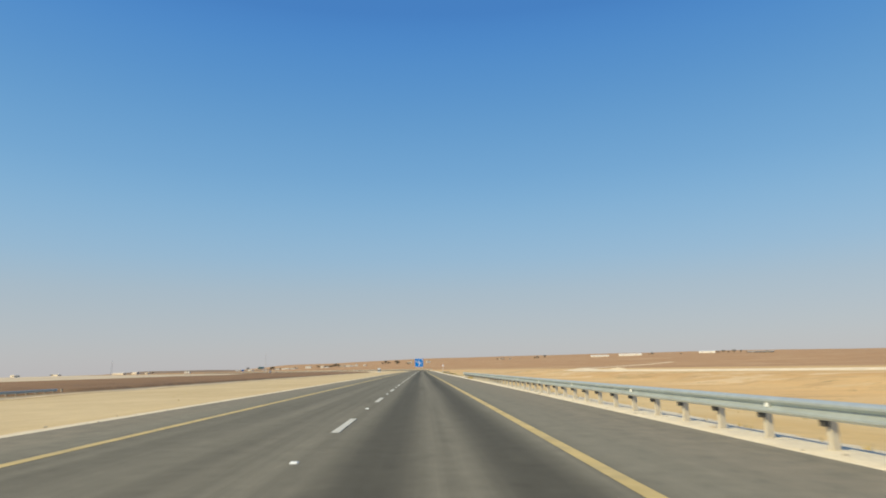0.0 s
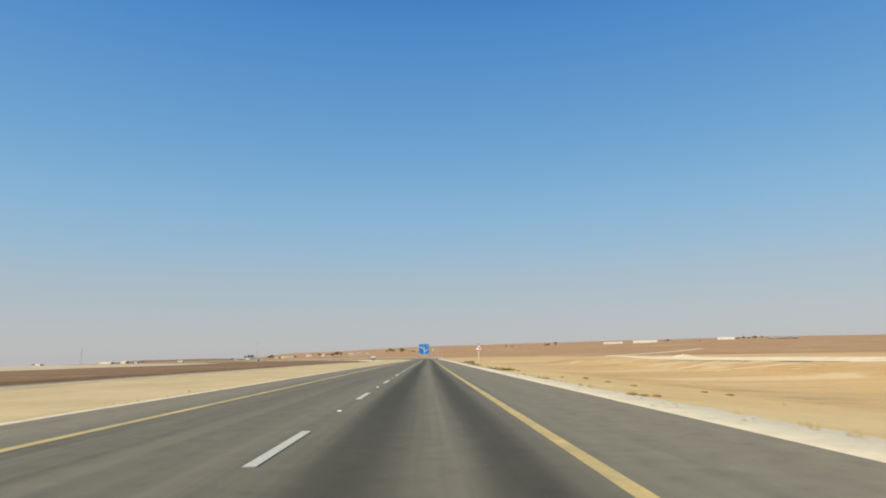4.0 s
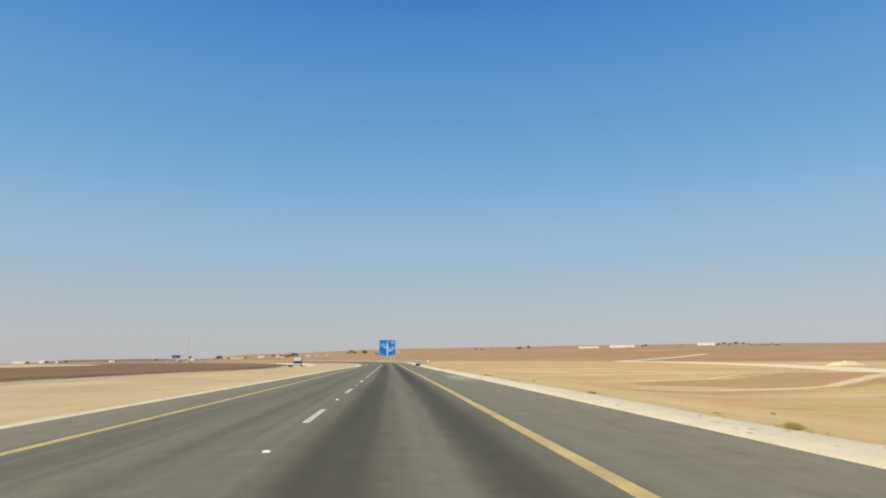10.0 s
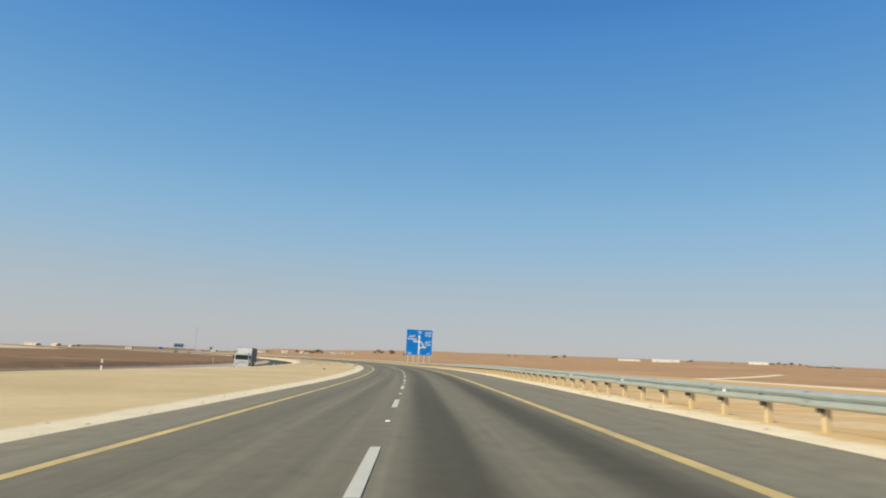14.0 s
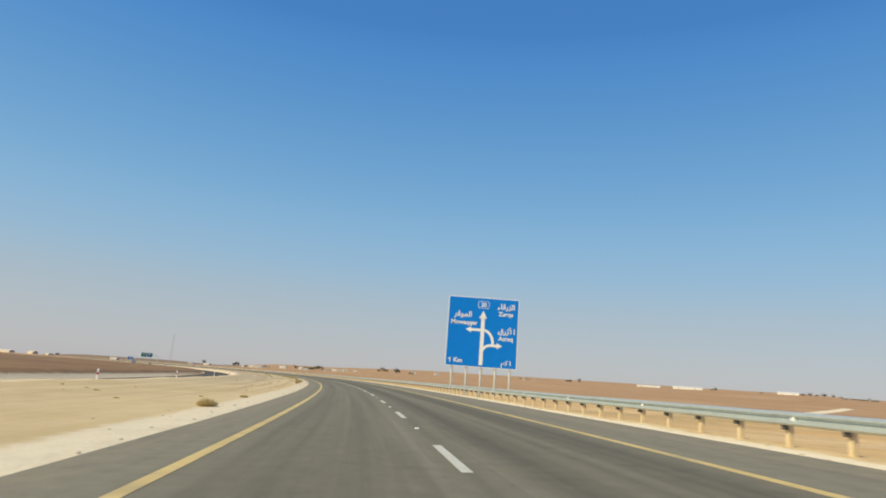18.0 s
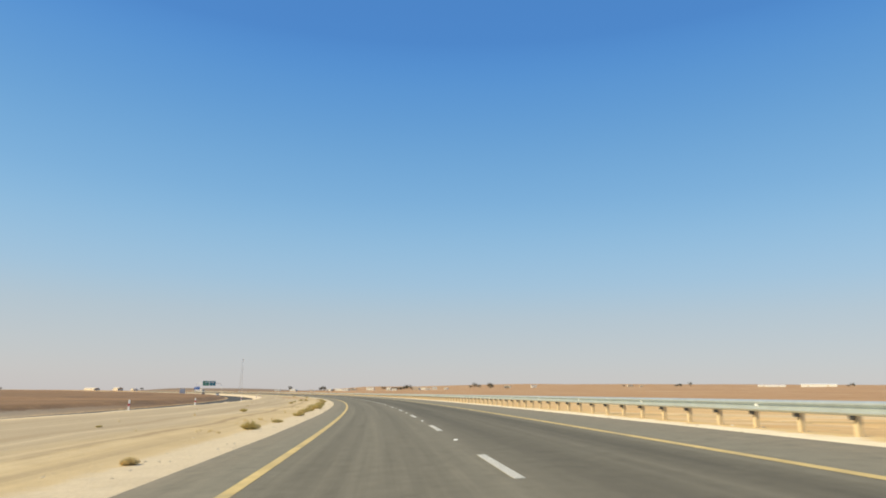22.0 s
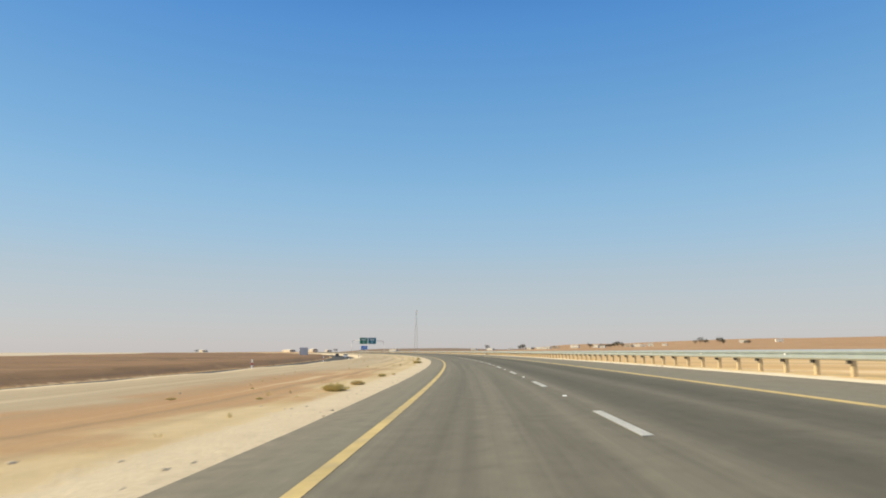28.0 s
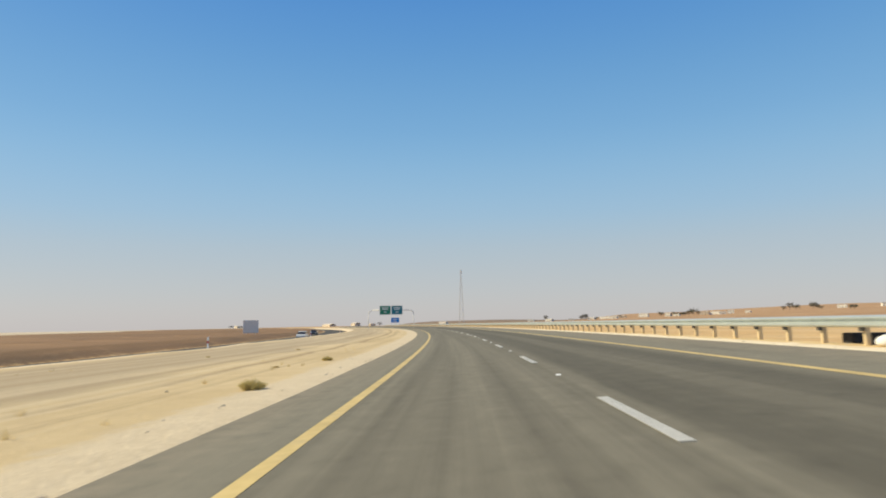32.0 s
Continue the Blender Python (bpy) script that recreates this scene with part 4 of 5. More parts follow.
# ---- tufts of dry grass and loose stones ----
def scatter_tufts():
    rnd = random.Random(11)
    verts, faces = [], []
    spots = []
    for i in range(520):
        spots.append((rnd.uniform(-40, 395), 8.5 + abs(rnd.gauss(0, 0.7))))
    for i in range(420):
        spots.append((rnd.uniform(395, 1000), 8.6 + abs(rnd.gauss(0, 0.9))))
    for i in range(300):
        spots.append((rnd.uniform(560, 990), -7.3 - abs(rnd.gauss(0, 1.0))))
    for i in range(380):
        spots.append((rnd.uniform(-20, 980), rnd.choice((-1, 1)) * rnd.uniform(10, 19)))
    for s, n in spots:
        if noise.noise((s / 14, n / 3, 1.0)) < -0.05:
            continue
        x, y = xy(s, n)
        z = side_z(s, n)
        k = rnd.uniform(0.5, 1.25)
        for j in range(13):
            a, r = rnd.uniform(0, 6.283), rnd.uniform(0, 0.11) * k
            bx, by = x + r * math.cos(a), y + r * math.sin(a)
            h, w = rnd.uniform(0.06, 0.17) * k, rnd.uniform(0.008, 0.02)
            lx, ly = rnd.gauss(0, 0.05) * k, rnd.gauss(0, 0.05) * k
            b = len(verts)
            verts += [(bx - w * math.sin(a), by + w * math.cos(a), z - 0.08), (bx + w * math.sin(a), by - w * math.cos(a), z - 0.08), (bx + lx, by + ly, z + h)]
            faces.append((b, b + 1, b + 2))
    me = bpy.data.meshes.new("dry_grass")
    me.from_pydata(verts, [], faces)
    me.materials.append(STRAW)
    return tagged(new("dry_grass", me), "tufts of dry straw-coloured grass on the verges", "grass", kind="stuff")


def scatter_stones():
    rnd = random.Random(5)
    bm = bmesh.new()
    bmesh.ops.create_icosphere(bm, subdivisions=1, radius=1.0)
    base = [v.co.copy() for v in bm.verts]
    tris = [tuple(v.index for v in f.verts) for f in bm.faces]
    bm.free()
    verts, faces = [], []
    for i in range(2600):
        s = rnd.uniform(-20, 990)
        n = (rnd.choice((edge_r(s) + 0.1, edge_l(s) - 0.1)))
        n += math.copysign(abs(rnd.gauss(0, 1.1 if i < 1900 else 6)), n)
        if n > 30 or n < -21:
            continue
        x, y = xy(s, n)
        z, k = side_z(s, n), rnd.uniform(0.02, 0.055) * (1.5 if rnd.random() < 0.05 else 1)
        b = len(verts)
        verts += [(x + v.x * k * rnd.uniform(0.7, 1.3), y + v.y * k * rnd.uniform(0.7, 1.3), z + v.z * k * 0.6) for v in base]
        faces += [tuple(b + q for q in f) for f in tris]
    me = bpy.data.meshes.new("loose_stones")
    me.from_pydata(verts, [], faces)
    me.materials.append(STONE)
    return tagged(new("loose_stones", me), "loose limestone rubble strewn over the verges", "stones", kind="stuff")


scatter_tufts()
scatter_stones()


# ---- culvert with its coping, bank and dark mouth ----
near_end, far_end = Vector(xy(263.6, 10.4)), Vector(xy(276.6, 13.7))
span_cul = (far_end - near_end).length
turn_cul = math.degrees(math.atan2(-(far_end - near_end).x, (far_end - near_end).y))
culvert = thing("culvert", pose(near_end.x, near_end.y, -0.08, 0, 0, turn_cul), "low concrete culvert with thin pale coping and a dark mouth", "culvert")
bm = box(bmesh.new(), -0.08, 0.10, -0.1, span_cul, -0.065, 0.0, 0.012)
part("coping", bm, simple("pale_concrete", (0.70, 0.63, 0.52), 0.9, 0, 0.15, 1.5, 0.25), culvert, "pale concrete coping")
part("wall", box(bmesh.new(), -0.05, 0.08, 0.0, span_cul - 0.1, -1.6, -0.065), MOUND, culvert, "earth-stained wall")
part("side_wall", box(bmesh.new(), -1.5, -0.1, -0.12, 0.06, -0.9, -0.3), CONCRETE, culvert)
# the wing wall slopes off across the ditch, the opening's shade coloured onto its face
wx, wy = xy(263.7, 10.35)
to_culvert = culvert.matrix_world.inverted() @ pose(wx, wy, 0, 0, 0, 28)
bm = prism(bmesh.new(), [(-0.1, -0.24), (0.5, -0.31), (1.4, -0.40), (2.7, -0.60), (3.1, -0.74), (3.1, -1.1), (-0.1, -0.9)], -0.10, 0.08)
bm.transform(to_culvert)
part("mouth", bm, simple("mouth_shade", (0.06, 0.045, 0.028), 0.95, 0, 0.5, 4, 0.5, (0.16, 0.12, 0.07)), culvert, "mouth coloured dark as a shaded opening")
bm = prism(bmesh.new(), [(-0.1, -0.11), (0.5, -0.19), (1.4, -0.28), (2.75, -0.50), (2.7, -0.62), (1.4, -0.42), (0.5, -0.33), (-0.1, -0.26)], -0.13, 0.14)
bm.transform(to_culvert)
part("wing_coping", bm, bpy.data.materials["pale_concrete"], culvert, "pale concrete coping")


def heap(name, m, lx, ly, h, seed, mat, label, category):
    bm = bmesh.new()
    bmesh.ops.create_grid(bm, x_segments=44, y_segments=60, size=1.0)
    for v in bm.verts:
        r = math.hypot(v.co.x, v.co.y)
        v.co.z = max(0.0, 1 - r * r) * h * (1 + 0.5 * noise.noise((v.co.x * 2.5, v.co.y * 2.5, seed))) + 0.2 * h * noise.noise((v.co.x * 5, v.co.y * 9, seed)) + 0.2 * h * noise.noise((v.co.x * 11, v.co.y * 24, seed)) + 0.1 * h * noise.noise((v.co.x * 26, v.co.y * 55, seed)) - 0.1
        v.co.x, v.co.y = v.co.x * lx, v.co.y * ly
    ob = part(name, bm, mat, None, "", True)
    ob.matrix_world = m
    return tagged(ob, label, category)


heap("earth_bank", at(268.6, 10.3, -0.5, -12), 1.6, 5.3, 0.5, 3.0, MOUND, "yellow clayey earth bank beside the culvert", "earth bank")
heap("earth_bank", at(262.9, 12.2, -0.66, -62), 0.5, 1.7, 0.22, 8.0, MOUND, "low washed-in soil at the culvert's dark mouth", "earth bank")
heap("spoil_heap", pose(153, 483, open_z(153, 483) - 0.1, 0, 0, 10), 8.0, 3.6, 1.35, 6.0, PALE_TRACK, "pale heap of dumped rubble in the field", "rubble heap")
bm = bmesh.new()
bmesh.ops.create_icosphere(bm, subdivisions=2, radius=0.2)
for v in bm.verts:
    v.co = Vector((v.co.x * 1.1, v.co.y * 1.7, max(-0.08, v.co.z * 0.45))) * (1 + 0.25 * noise.noise(v.co * 6))
rock = part("boulder", bm, PALE_TRACK)
rock.matrix_world = at(268.1, 8.4, ground_z(268.1, 8.4) + 0.03)
tagged(rock, "pale limestone boulder on the gravel verge", "boulder")


# ---- litter behind the long rail ----
def rubber_block(m, w, d, h, label):
    ob = part("rubber_block", box(bmesh.new(), -w / 2, w / 2, -d / 2, d / 2, 0, h, 0.025), BLACK_RUBBER)
    ob.matrix_world = m
    return tagged(ob, label, "block", "black rubber blocks")


rubber_block(at(959.0, 8.1, None, 6), 0.66, 0.4, 0.32, "black rubber block lying behind the guardrail posts")
rubber_block(at(957.9, 7.9, None, -12), 0.5, 0.4, 0.30, "black rubber block beside a white sack behind the rail")
bm = bmesh.new()
bmesh.ops.create_icosphere(bm, subdivisions=3, radius=0.22)
for v in bm.verts:
    v.co = Vector((v.co.x * 1.25, v.co.y, max(-0.1, v.co.z * 0.75))) * (1 + 0.12 * noise.noise(v.co * 9))
sack = part("sack", bm, SACK, None, "", True)
sack.matrix_world = at(957.2, 7.6, ground_z(957.2, 7.6) + 0.1)
tagged(sack, "stuffed white plastic sack behind the guardrail", "sack")


# ---- dirt track across the fields ----
def track(points, w):
    verts, faces, uvs = [], [], []
    fine = []
    for a, b in zip(points, points[1:]):
        k = max(2, int(math.dist(a, b) / 9))
        fine += [(a[0] + (b[0] - a[0]) * i / k, a[1] + (b[1] - a[1]) * i / k) for i in range(k)]
    fine.append(points[-1])
    for i, p in enumerate(fine):
        a, b = Vector(fine[max(0, i - 1)]), Vector(fine[min(len(fine) - 1, i + 1)])
        d = (b - a).normalized()
        o = Vector((d.y, -d.x)) * w / 2
        for e in (-1, 0, 1):
            q = Vector(p) + o * e * (1 + 0.25 * noise.noise((p[0] / 6, p[1] / 6, e)))
            verts.append((q.x, q.y, open_z(q.x, q.y) + (0.5 if e == 0 else -0.05)))
            uvs.append((q.x, q.y))
    for i in range(len(fine) - 1):
        a = i * 3
        faces += [(a, a + 1, a + 4, a + 3), (a + 1, a + 2, a + 5, a + 4)]
    ob = sheet("dirt_track", PALE_TRACK, verts, faces, uvs)
    return tagged(ob, "pale dirt track crossing the fields", "track", kind="structure")


track([(250, 10), (150, 80), (112, 120), (87, 166), (74, 206), (71, 255), (76, 300), (87, 352), (100, 395), (121, 450), (135, 495), (152, 560), (178, 660), (205, 790), (232, 915), (262, 965), (320, 1045), (399, 1149), (520, 1300)], 15.0)


# ---- gantry over the carriageway ----
def gantry(m):
    g = thing("sign_gantry", m, "grey tubular sign gantry with green and blue panels", "sign gantry")
    half, top, r = 10.5, 8.2, 1.8
    pts = [(-half, -1.0), (-half, top - r)] + [(-half + r - r * math.cos(radians(a)), top - r + r * math.sin(radians(a))) for a in range(10, 91, 10)]
    path = pts + [(-x, z) for x, z in reversed(pts)]
    bm = bmesh.new()
    for a, b in zip(path, path[1:]):
        rod(bm, (a[0], 0, a[1]), (b[0], 0, b[1]), 0.17, sides=12)
    part("frame", bm, BACK_METAL, g, "curved zinc tube frame", True)
    for x, mat, name in ((-2.75, SIGN_GREEN, "green"), (2.75, simple("sign_teal", (0.008, 0.19, 0.25), 0.45, 0, 0.08, 0.8, 0.02), "blue-green")):
        p = part("panel", box(bmesh.new(), x - 2.6, x + 2.6, -0.32, -0.24, top - 2.1, top + 2.1, 0.03), SIGN_WHITE, g, "sheet panel with white rim")
        part("face", box(bmesh.new(), x - 2.48, x + 2.48, -0.345, -0.325, top - 1.98, top + 1.98), mat, p, f"{name} reflective face")
        for i, (w, z) in enumerate(((3.2, 1.1), (2.6, 0.4), (1.2, -0.9))):
            part("bar", box(bmesh.new(), x - w / 2, x + w / 2, -0.36, -0.347, top + z - 0.18, top + z + 0.18), SIGN_WHITE, p, "plain white bar")
    for x in (-4.2, -1.3, 1.3, 4.2):
        part("bracket", box(bmesh.new(), x - 0.05, x + 0.05, -0.24, 0.0, top - 1.6, top + 1.6), BACK_METAL, g)
    return g


ga, gb = Vector((-299.1, 1161.6)), Vector((-281.6, 1173.4))
gm = (ga + gb) / 2
gantry(pose(gm.x, gm.y, -0.3, 0, 0, math.degrees(math.atan2((gb - ga).y, (gb - ga).x))))


PALE_SHEET = simple("pale_sheet", (0.78, 0.73, 0.66), 0.6, 0.1, 0.1, 2, 0.03)


def panel_sign(m, w, h, z0, mat, label, face):
    s = thing("direction_sign", m, label, "road sign")
    p = part("panel", box(bmesh.new(), -w / 2, w / 2, -0.03, 0.03, z0, z0 + h, 0.01), PALE_SHEET, s)
    if face:
        part("face", box(bmesh.new(), -w / 2 + 0.1, w / 2 - 0.1, -0.05, -0.034, z0 + 0.1, z0 + h - 0.1), mat, p, "blue reflective face")
        for i in range(2):
            part("bar", box(bmesh.new(), -w * 0.3, w * 0.3, -0.062, -0.052, z0 + h * (0.3 + 0.35 * i) - 0.15, z0 + h * (0.3 + 0.35 * i) + 0.15), SIGN_WHITE, p, "plain white bar")
    for x in (-w * 0.3, w * 0.3):
        part("post", rod(bmesh.new(), (x, 0.12, -1.0), (x, 0.12, z0 + h - 0.1), 0.09, sides=12), TUBE, s, "", True)
        part("stiffener", box(bmesh.new(), x - 0.04, x + 0.04, 0.03, 0.1, z0 + 0.1, z0 + h - 0.1), TUBE, s)
    return s


def facing(x, y, z, ex, ey):
    """A pose whose -y side looks towards (ex, ey)."""
    return pose(x, y, z, 0, 0, math.degrees(math.atan2(y - ey, x - ex)) - 90)


panel_sign(facing(-348, 1258, -1.0, -126, 922), 5.2, 3.2, 3.4, SIGN_BLUE, "blue direction sign on two posts beyond the gantry", True)
panel_sign(facing(-242, 1034, -1.0, -126, 922), 3.6, 3.1, 0.55, BACK_METAL, "plain grey back of a road sign on two posts", False)


# ---- lattice masts ----
# blue-grey carries the haze in front of the masts as base colour
HAZED_MAST = simple("hazed_grey_mast", (0.44, 0.46, 0.50), 0.7, 0, 0.1, 2, 0.02)


def mast(m, tall, foot, label):
    t = thing("lattice_mast", m, label, "mast")
    for i in range(4):
        sx, sy = ((1, 1), (-1, 1), (-1, -1), (1, -1))[i]
        part("leg", rod(bmesh.new(), (sx * foot, sy * foot, -1.5), (sx * 0.18, sy * 0.18, tall), 0.09, 0.06, 6), HAZED_MAST, t)
    bm = bmesh.new()
    levels = 13
    for j in range(levels):
        z0, z1 = tall * j / levels, tall * (j + 1) / levels
        a, b = foot + (0.18 - foot) * z0 / tall, foot + (0.18 - foot) * z1 / tall
        c0 = [(a, a), (-a, a), (-a, -a), (a, -a)]
        c1 = [(b, b), (-b, b), (-b, -b), (b, -b)]
        for i in range(4):
            k = (i + 1) % 4
            rod(bm, (*c0[i], z0), (*c1[k], z1), 0.035, sides=4)
            rod(bm, (*c1[i], z1), (*c1[k], z1), 0.035, sides=4)
    part("bracing", bm, HAZED_MAST, t, "diagonal bracing")
    bm = bmesh.new()
    for i in range(3):
        a = radians(120 * i)
        box(bm, 0.5 * math.cos(a) - 0.15, 0.5 * math.cos(a) + 0.15, 0.5 * math.sin(a) - 0.15, 0.5 * math.sin(a) + 0.15, tall - 2.6, tall - 0.4)
    part("antenna", bm, SIGN_WHITE, t)
    return t


mast(pose(-308, 1273, -1, 0, 0, 20), 36, 1.5, "tall thin grey lattice telecom mast in the haze")
mast(pose(-490, 1026, -3, 0, 0, 40), 25, 1.6, "grey lattice power mast in the dark field")


# ---- parked lorry on the opposite carriageway ----
def wheel(parent, x, y, r, w):
    ob = part("wheel", rod(bmesh.new(), (x - w / 2, y, r), (x + w / 2, y, r), r, sides=24), BLACK_RUBBER, parent, "black tyre", True)
    sx = math.copysign(1, x)
    part("rim", rod(bmesh.new(), (x + sx * w * 0.42, y, r), (x + sx * w * 0.56, y, r), r * 0.55, sides=18), RIM, ob, "steel rim")
    return ob


def lorry(m):
    t = thing("lorry", m, "white box lorry with a dark grey tarpaulin body, parked", "lorry")
    bm = bmesh.new()
    prism(bm, [(-1.0, 0.5), (1.0, 0.5), (1.02, 1.5), (0.95, 2.1), (0.8, 2.3), (-0.8, 2.3), (-0.95, 2.1), (-1.02, 1.5)], 0.0, 1.75)
    bmesh.ops.bevel(bm, geom=list(bm.edges), offset=0.05, segments=2, affect="EDGES")
    part("cab", bm, WHITE_PAINT, t, "white cab")
    part("windscreen", box(bmesh.new(), -0.88, 0.88, -0.03, 0.04, 1.38, 2.02, 0.02), GLASS, t, "dark windscreen")
    part("grille", box(bmesh.new(), -0.6, 0.6, -0.04, 0.03, 0.9, 1.12, 0.02), BACK_METAL, t, "grey grille")
    part("bumper", box(bmesh.new(), -1.05, 1.05, -0.16, 0.2, 0.35, 0.7, 0.05), WHITE_PAINT, t)
    for x in (-0.8, 0.8):
        part("headlight", box(bmesh.new(), x - 0.16, x + 0.16, -0.07, 0.02, 0.78, 0.98, 0.02), LAMP, t, "clear headlight")
        sx = math.copysign(1, x)
        part("mirror", box(bmesh.new(), sx * 1.18 - 0.09, sx * 1.18 + 0.09, 0.05, 0.18, 1.45, 1.95, 0.03), PLASTIC, t, "black mirror")
        part("side_window", box(bmesh.new(), sx * 1.0 - 0.03, sx * 1.0 + 0.03, 0.3, 1.1, 1.4, 1.98), GLASS, t, "dark side window")
    part("chassis", box(bmesh.new(), -0.45, 0.45, 0.5, 6.2, 0.55, 0.85), PLASTIC, t)
    body = part("cargo_body", box(bmesh.new(), -1.08, 1.08, 1.95, 6.6, 0.95, 3.05, 0.05), GREY_TARP, t, "dark grey tarpaulin body")
    part("front_board", box(bmesh.new(), -1.06, 1.06, 1.88, 1.945, 1.0, 3.02), WHITE_PAINT, body, "white front board")
    for i in range(4):
        for sx in (-1, 1):
            part("strap", box(bmesh.new(), sx * 1.086 - 0.01, sx * 1.086 + 0.01, 2.6 + i * 1.1, 2.66 + i * 1.1, 0.95, 2.95), PLASTIC, body)
    for y in (0.95, 5.1):
        for x in (-0.9, 0.9):
            wheel(t, x, y, 0.45, 0.26)
    return t


lorry(at(517, -27.4, cut_z(517) + 0.02, 0)).scale = (1.25, 1.25, 1.28)


# ---- cars far off on the other carriageway ----
def car(m, paint, label):
    t = thing("car", m, label, "car", "cars far off on the other road")
    bm = prism(bmesh.new(), [(-2.15, 0.32), (2.15, 0.32), (2.2, 0.7), (1.9, 0.86), (1.2, 0.92), (-1.9, 0.95), (-2.15, 0.8)], -0.85, 0.85)
    bmesh.ops.bevel(bm, geom=list(bm.edges), offset=0.05, segments=2, affect="EDGES")
    part("body", bm, paint, t)
    bm = prism(bmesh.new(), [(-1.6, 0.9), (1.15, 0.9), (0.5, 1.42), (-1.0, 1.45)], -0.74, 0.74)
    cabin = part("cabin", bm, GLASS, t, "dark glazed cabin")
    part("roof", prism(bmesh.new(), [(-1.05, 1.43), (0.52, 1.41), (0.4, 1.48), (-0.95, 1.5)], -0.72, 0.72), paint, cabin)
    for y in (-1.3, 1.35):
        for x in (-0.8, 0.8):
            w = part("wheel", rod(bmesh.new(), (y, x - 0.1, 0.32), (y, x + 0.1, 0.32), 0.32, sides=18), BLACK_RUBBER, t)
            part("rim", rod(bmesh.new(), (y, x + math.copysign(0.09, x), 0.32), (y, x + math.copysign(0.115, x), 0.32), 0.19, sides=14), RIM, w)
    for x in (-0.6, 0.6):
        part("headlight", box(bmesh.new(), 2.1, 2.2, x - 0.16, x + 0.16, 0.6, 0.74, 0.02), LAMP, t)
    return t


car(at(1066, -27.0, cut_z(1066) + 0.02, -90), WHITE_PAINT, "small white saloon car on the opposite carriageway")
car(at(1110, -30.0, cut_z(1110) + 0.02, -90), simple("dark_car_paint", (0.05, 0.055, 0.06), 0.35, 0, 0.1, 3, 0), "dark grey car on the opposite carriageway")


# ---- village, sheds and trees on the skyline ----
def house(m, w, d, h, wall, label, rows=1, cols=3):
    t = thing("house", m, label, "house", "village houses")
    part("wall", box(bmesh.new(), -w / 2, w / 2, -d / 2, d / 2, -3.0, h, 0.04), wall, t)
    part("roof", box(bmesh.new(), -w / 2 - 0.25, w / 2 + 0.25, -d / 2 - 0.25, d / 2 + 0.25, h, h + 0.3), CONCRETE, t, "flat concrete roof")
    part("parapet", box(bmesh.new(), -w / 2, w / 2, -d / 2, -d / 2 + 0.25, h + 0.3, h + 0.9), wall, t)
    tank = part("water_tank", rod(bmesh.new(), (w * 0.25, d * 0.2, h + 0.3), (w * 0.25, d * 0.2, h + 1.9), 0.7, sides=14), SIGN_WHITE, t, "white roof tank")
    for r in range(rows):
        for c in range(cols):
            x = -w / 2 + w * (c + 0.5) / cols
            z = 1.0 + r * 3.1
            win = part("window", box(bmesh.new(), x - 0.65, x + 0.65, -d / 2 - 0.06, -d / 2 + 0.02, z, z + 1.3), PLASTER, t)
            part("pane", box(bmesh.new(), x - 0.55, x + 0.55, -d / 2 - 0.08, -d / 2 - 0.06, z + 0.1, z + 1.2), GLASS, win)
    part("door", box(bmesh.new(), w * 0.05, w * 0.05 + 1.1, -d / 2 - 0.07, -d / 2 + 0.02, 0, 2.1), BARK, t)
    return t


def on_land(x, y, turn=0.0, lift=0.0):
    return pose(x, y, open_z(x, y) + lift, 0, 0, turn)


rnd = random.Random(21)
VILLAGE = [(-238, 2346, 13, 6.6, 2), (-205, 2330, 10, 3.6, 1), (-288, 2340, 18, 6.8, 2), (-268, 2342, 26, 5.0, 1), (-359, 2329, 12, 6.4, 2), (-408, 2320, 20, 6.8, 2), (-455, 2308, 24, 3.8, 1),
           (-485, 2300, 26, 3.8, 1), (-514, 2293, 16, 4.0, 1), (-42, 2352, 16, 5.0, 1), (27, 2348, 14, 6.0, 2), (-330, 2250, 12, 4.0, 1), (-600, 2260, 16, 4.2, 1), (-640, 2250, 14, 4.0, 1),
           (366, 2856, 20, 6.5, 2), (402, 2851, 14, 4.0, 1), (-430, 2150, 14, 4.2, 1), (-250, 2300, 14, 4.0, 1), (-720, 1990, 16, 5.0, 1), (-560, 2290, 12, 3.6, 1)]
for x, y, w, h, rows in VILLAGE:
    wall = PLASTER if rnd.random() < 0.7 else BEIGE
    house(on_land(x, y, rnd.uniform(-12, 12)), w, rnd.uniform(8, 12), h, wall, ("two-storey " if rows == 2 else "low ") + ("white" if wall == PLASTER else "beige") + " flat-roofed village house in the haze", rows, max(2, int(w / 4)))


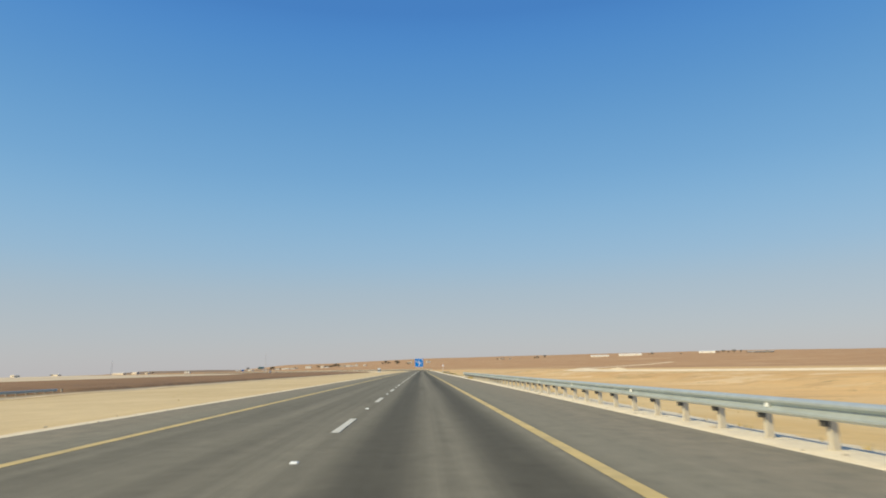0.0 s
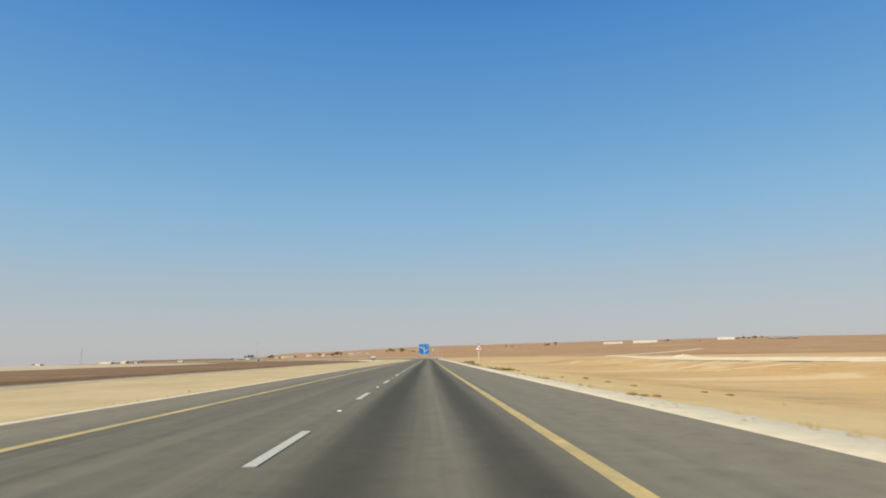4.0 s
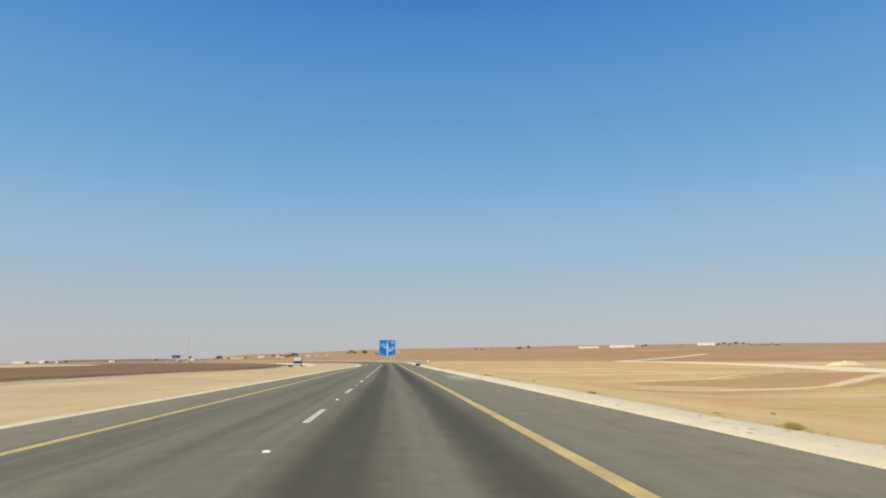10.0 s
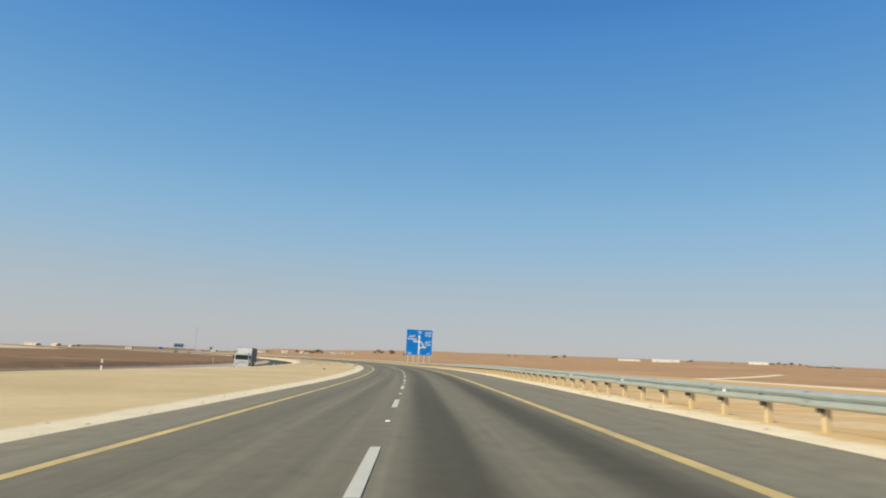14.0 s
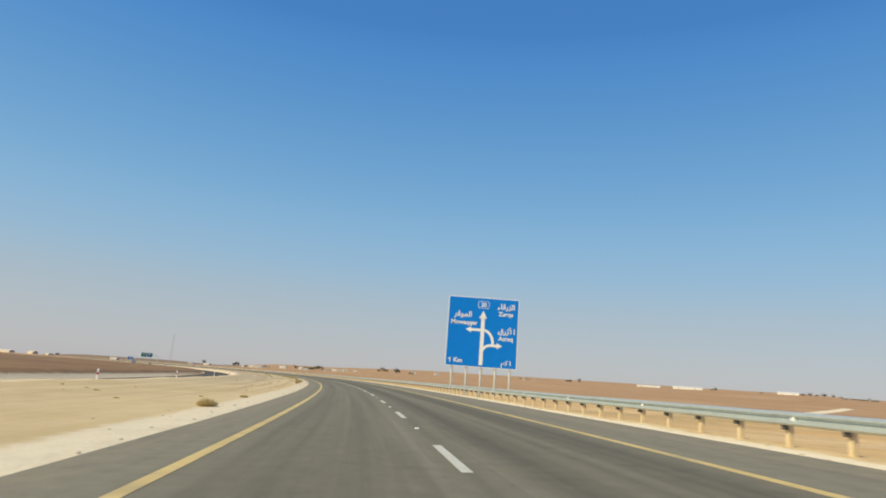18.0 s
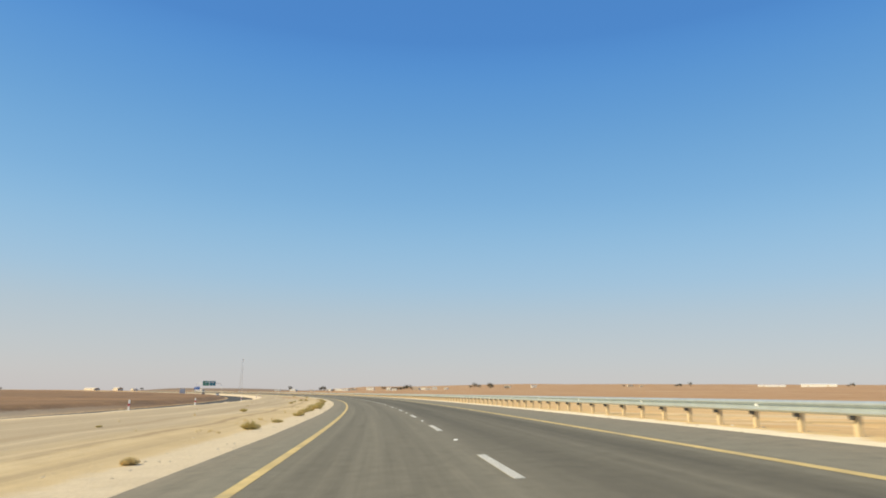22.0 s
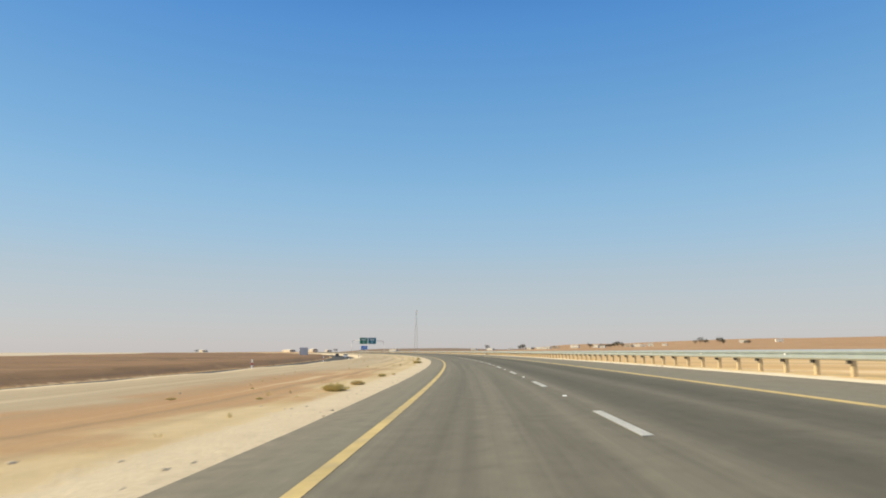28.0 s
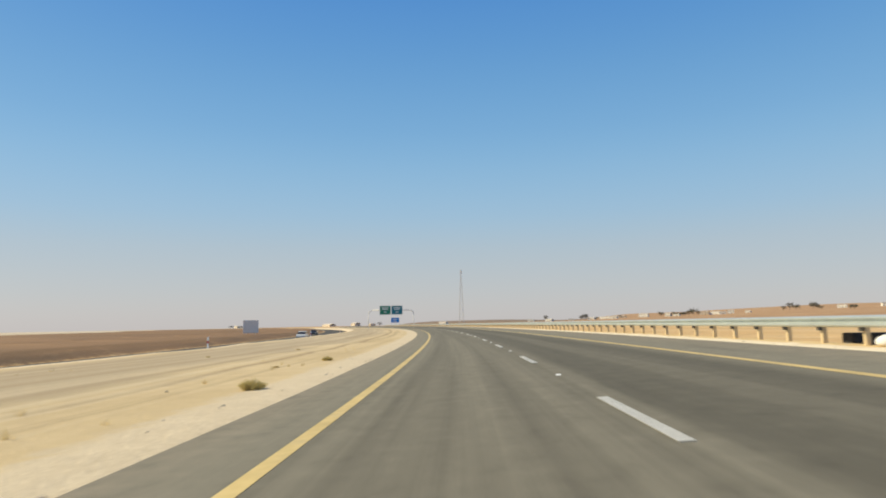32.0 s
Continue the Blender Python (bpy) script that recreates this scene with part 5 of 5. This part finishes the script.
def shed(m, w, d, h, label, wall=PLASTER, top=SIGN_WHITE):
    t = thing("shed", m, label, "farm shed", "long farm sheds")
    part("wall", box(bmesh.new(), -w / 2, w / 2, -d / 2, d / 2, -4, h), wall, t)
    bm = bmesh.new()
    prism(bm, [(-w / 2 - 0.5, 0), (w / 2 + 0.5, 0), (w / 2 + 0.5, 0.3), (-w / 2 - 0.5, 0.3)], -d / 2 - 0.5, d / 2 + 0.5)
    for v in bm.verts:
        v.co.z += h
    ridge = bmesh.ops.bisect_plane(bm, geom=bm.verts[:] + bm.edges[:] + bm.faces[:], plane_co=(0, 0, 0), plane_no=(0, 1, 0))
    for v in bm.verts:
        if abs(v.co.y) < 0.01:
            v.co.z += 1.8
    part("roof", bm, top, t, "ridged metal roof")
    for i in range(2):
        x = w * (0.55 * i - 0.3)
        part("door", box(bmesh.new(), x - 2.0, x + 2.0, -d / 2 - 0.08, -d / 2 + 0.05, 0, h * 0.7), BEIGE, t, "beige sliding door")
    return t


shed(on_land(786, 2760, -17), 78, 14, 5.5, "long white farm shed on the ridge")
shed(on_land(908, 2718, -20), 96, 16, 8.0, "long white farm shed with metal roof on the ridge")
shed(on_land(1190, 2593, -27), 62, 14, 7.0, "long white farm shed among trees on the ridge")
shed(on_land(1364, 2495, -31), 96, 14, 4.4, "long low dark-walled farm shed on the ridge", simple("dark_mesh_wall", (0.13, 0.115, 0.10), 0.9, 0, 0.2, 0.4, 0.1), BACK_METAL)


def tree(m, seed, tall, wide):
    rnd = random.Random(seed)
    t = thing("tree", m, "dark green tree on the skyline", "tree", "trees on the skyline")
    bm = bmesh.new()
    rod(bm, (0, 0, -1.5), (0.1, 0, tall * 0.45), tall * 0.035, tall * 0.018, 8)
    lobes = []
    for i in range(11):
        a, r = rnd.uniform(0, 6.283), wide * 0.5 * math.sqrt(rnd.random())
        q = Vector((r * math.cos(a), r * math.sin(a), tall * rnd.uniform(0.4, 0.9)))
        rod(bm, (0.1, 0, tall * rnd.uniform(0.25, 0.45)), q, tall * 0.012, tall * 0.004, 5)
        lobes.append((q, wide * rnd.uniform(0.14, 0.24)))
    part("trunk", bm, BARK, t)
    verts, faces = [], []
    for q, k in lobes:
        for j in range(95):
            p = q + Vector([rnd.gauss(0, k * 0.55) for _ in range(3)])
            u = Vector([rnd.gauss(0, 1) for _ in range(3)]).normalized() * wide * rnd.uniform(0.02, 0.045)
            v = u.cross(Vector([rnd.gauss(0, 1) for _ in range(3)])).normalized() * wide * rnd.uniform(0.012, 0.03)
            b = len(verts)
            verts += [tuple(p - u), tuple(p + v), tuple(p + u), tuple(p - v)]
            faces.append((b, b + 1, b + 2, b + 3))
    me = bpy.data.meshes.new("crown")
    me.from_pydata(verts, [], faces)
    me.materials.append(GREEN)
    c = new("crown", me)
    c.parent = t
    return t


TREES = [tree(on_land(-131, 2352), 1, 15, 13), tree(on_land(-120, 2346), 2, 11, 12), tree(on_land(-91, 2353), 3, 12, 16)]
SPOTS = [(-142, 2350, 0.7), (-84, 2350, 0.8), (-309, 2337, 1.0), (-318, 2336, 0.8), (-326, 2335, 1.1), (-335, 2333, 0.9), (-300, 2338, 0.7), (-373, 2327, 0.95), (-527, 2289, 0.9), (-536, 2286, 0.7), (-505, 2294, 0.6),
         (1225, 2570, 0.9), (1245, 2560, 1.0), (1262, 2552, 0.8), (1280, 2545, 0.9), (1302, 2533, 0.7), (1322, 2522, 0.8), (1350, 2506, 0.7), (1385, 2483, 0.8), (513, 2831, 1.0), (522, 2829, 0.8), (554, 2823, 1.0),
         (345, 2858, 0.7), (-40, 2110, 0.8), (-82, 2200, 0.6), (980, 2690, 0.7), (990, 2686, 0.8), (-610, 2262, 0.8), (-345, 2331, 0.9), (1000, 2400, 0.5), (-455, 2305, 0.6)]
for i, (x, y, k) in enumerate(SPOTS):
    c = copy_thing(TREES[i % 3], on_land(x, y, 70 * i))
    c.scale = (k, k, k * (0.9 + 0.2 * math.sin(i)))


# ---- low buildings far off to the left ----
# pale sand tone for walls and roofs imitates their fading into haze
HAZED_SAND = simple("hazed_plaster", (0.68, 0.59, 0.47), 0.9, 0, 0.12, 0.5, 0.1)
shed(on_land(-828, 1776, -38), 60, 10, 2.6, "long low pale farm shed on the plain", HAZED_SAND, HAZED_SAND)
shed(on_land(-800, 1815, -38), 26, 10, 4.0, "pale farm shed behind a longer shed", HAZED_SAND, HAZED_SAND)
for x, y, w, h in ((-770, 1822, 12, 3.4), (-941, 1678, 30, 3.2), (-690, 1108, 14, 3.0)):
    house(on_land(x, y, -35), w, 9, h, HAZED_SAND, "low sandy" + " flat-roofed farm building on the plain", 1, 3)
for i, (x, y, k) in enumerate(((-760, 1830, 0.4), (-950, 1670, 0.4))):
    c = copy_thing(TREES[i % 3], on_land(x, y, 50 * i))
    c.scale = (k * 1.4, k * 1.4, k)


# ---- ribbed dashes and studs of the centre line ----
def dash_mesh():
    bm = box(bmesh.new(), -0.075, 0.075, -1.65, 1.65, -0.002, 0.004)
    flat = len(bm.faces)
    for i in range(24):
        y = -1.63 + i * 0.1372
        box(bm, -0.075, 0.075, y, y + 0.085, 0.0, 0.009)
    me = bpy.data.meshes.new("dash")
    bm.to_mesh(me)
    bm.free()
    me.materials.append(WHITE_LINE)
    me.materials.append(simple("greyed_road_paint", (0.36, 0.35, 0.31), 0.8, 0, 0.2, 3.0, 0.2, (0.26, 0.24, 0.20)))
    for f in list(me.polygons)[:flat]:
        f.material_index = 1
    return me


def stud_mesh():
    bm = bmesh.new()
    r = bmesh.ops.create_cube(bm, size=1.0, matrix=Matrix.Translation((0, 0, 0.008)) @ Matrix.Diagonal((0.10, 0.10, 0.022, 1)))
    for v in r["verts"]:
        if v.co.z > 0:
            v.co.y *= 0.45
            v.co.x *= 0.85
    me = bpy.data.meshes.new("stud")
    bm.to_mesh(me)
    bm.free()
    me.materials.append(REFLECT)
    return me


DASH_ME, STUD_ME = dash_mesh(), stud_mesh()
for k in range(-8, 124):
    for name, me, s in (("dash", DASH_ME, DASH_AT + k * DASH), ("stud", STUD_ME, DASH_AT + (k + 0.5) * DASH)):
        if s < 1000 or name == "dash":
            ob = new(name, me)
            ob.parent = road
            x, y = xy(s, 0.0)
            ob.matrix_world = pose(x, y, 0.004, 0, -math.degrees(math.atan(fall(s))), heading(s))
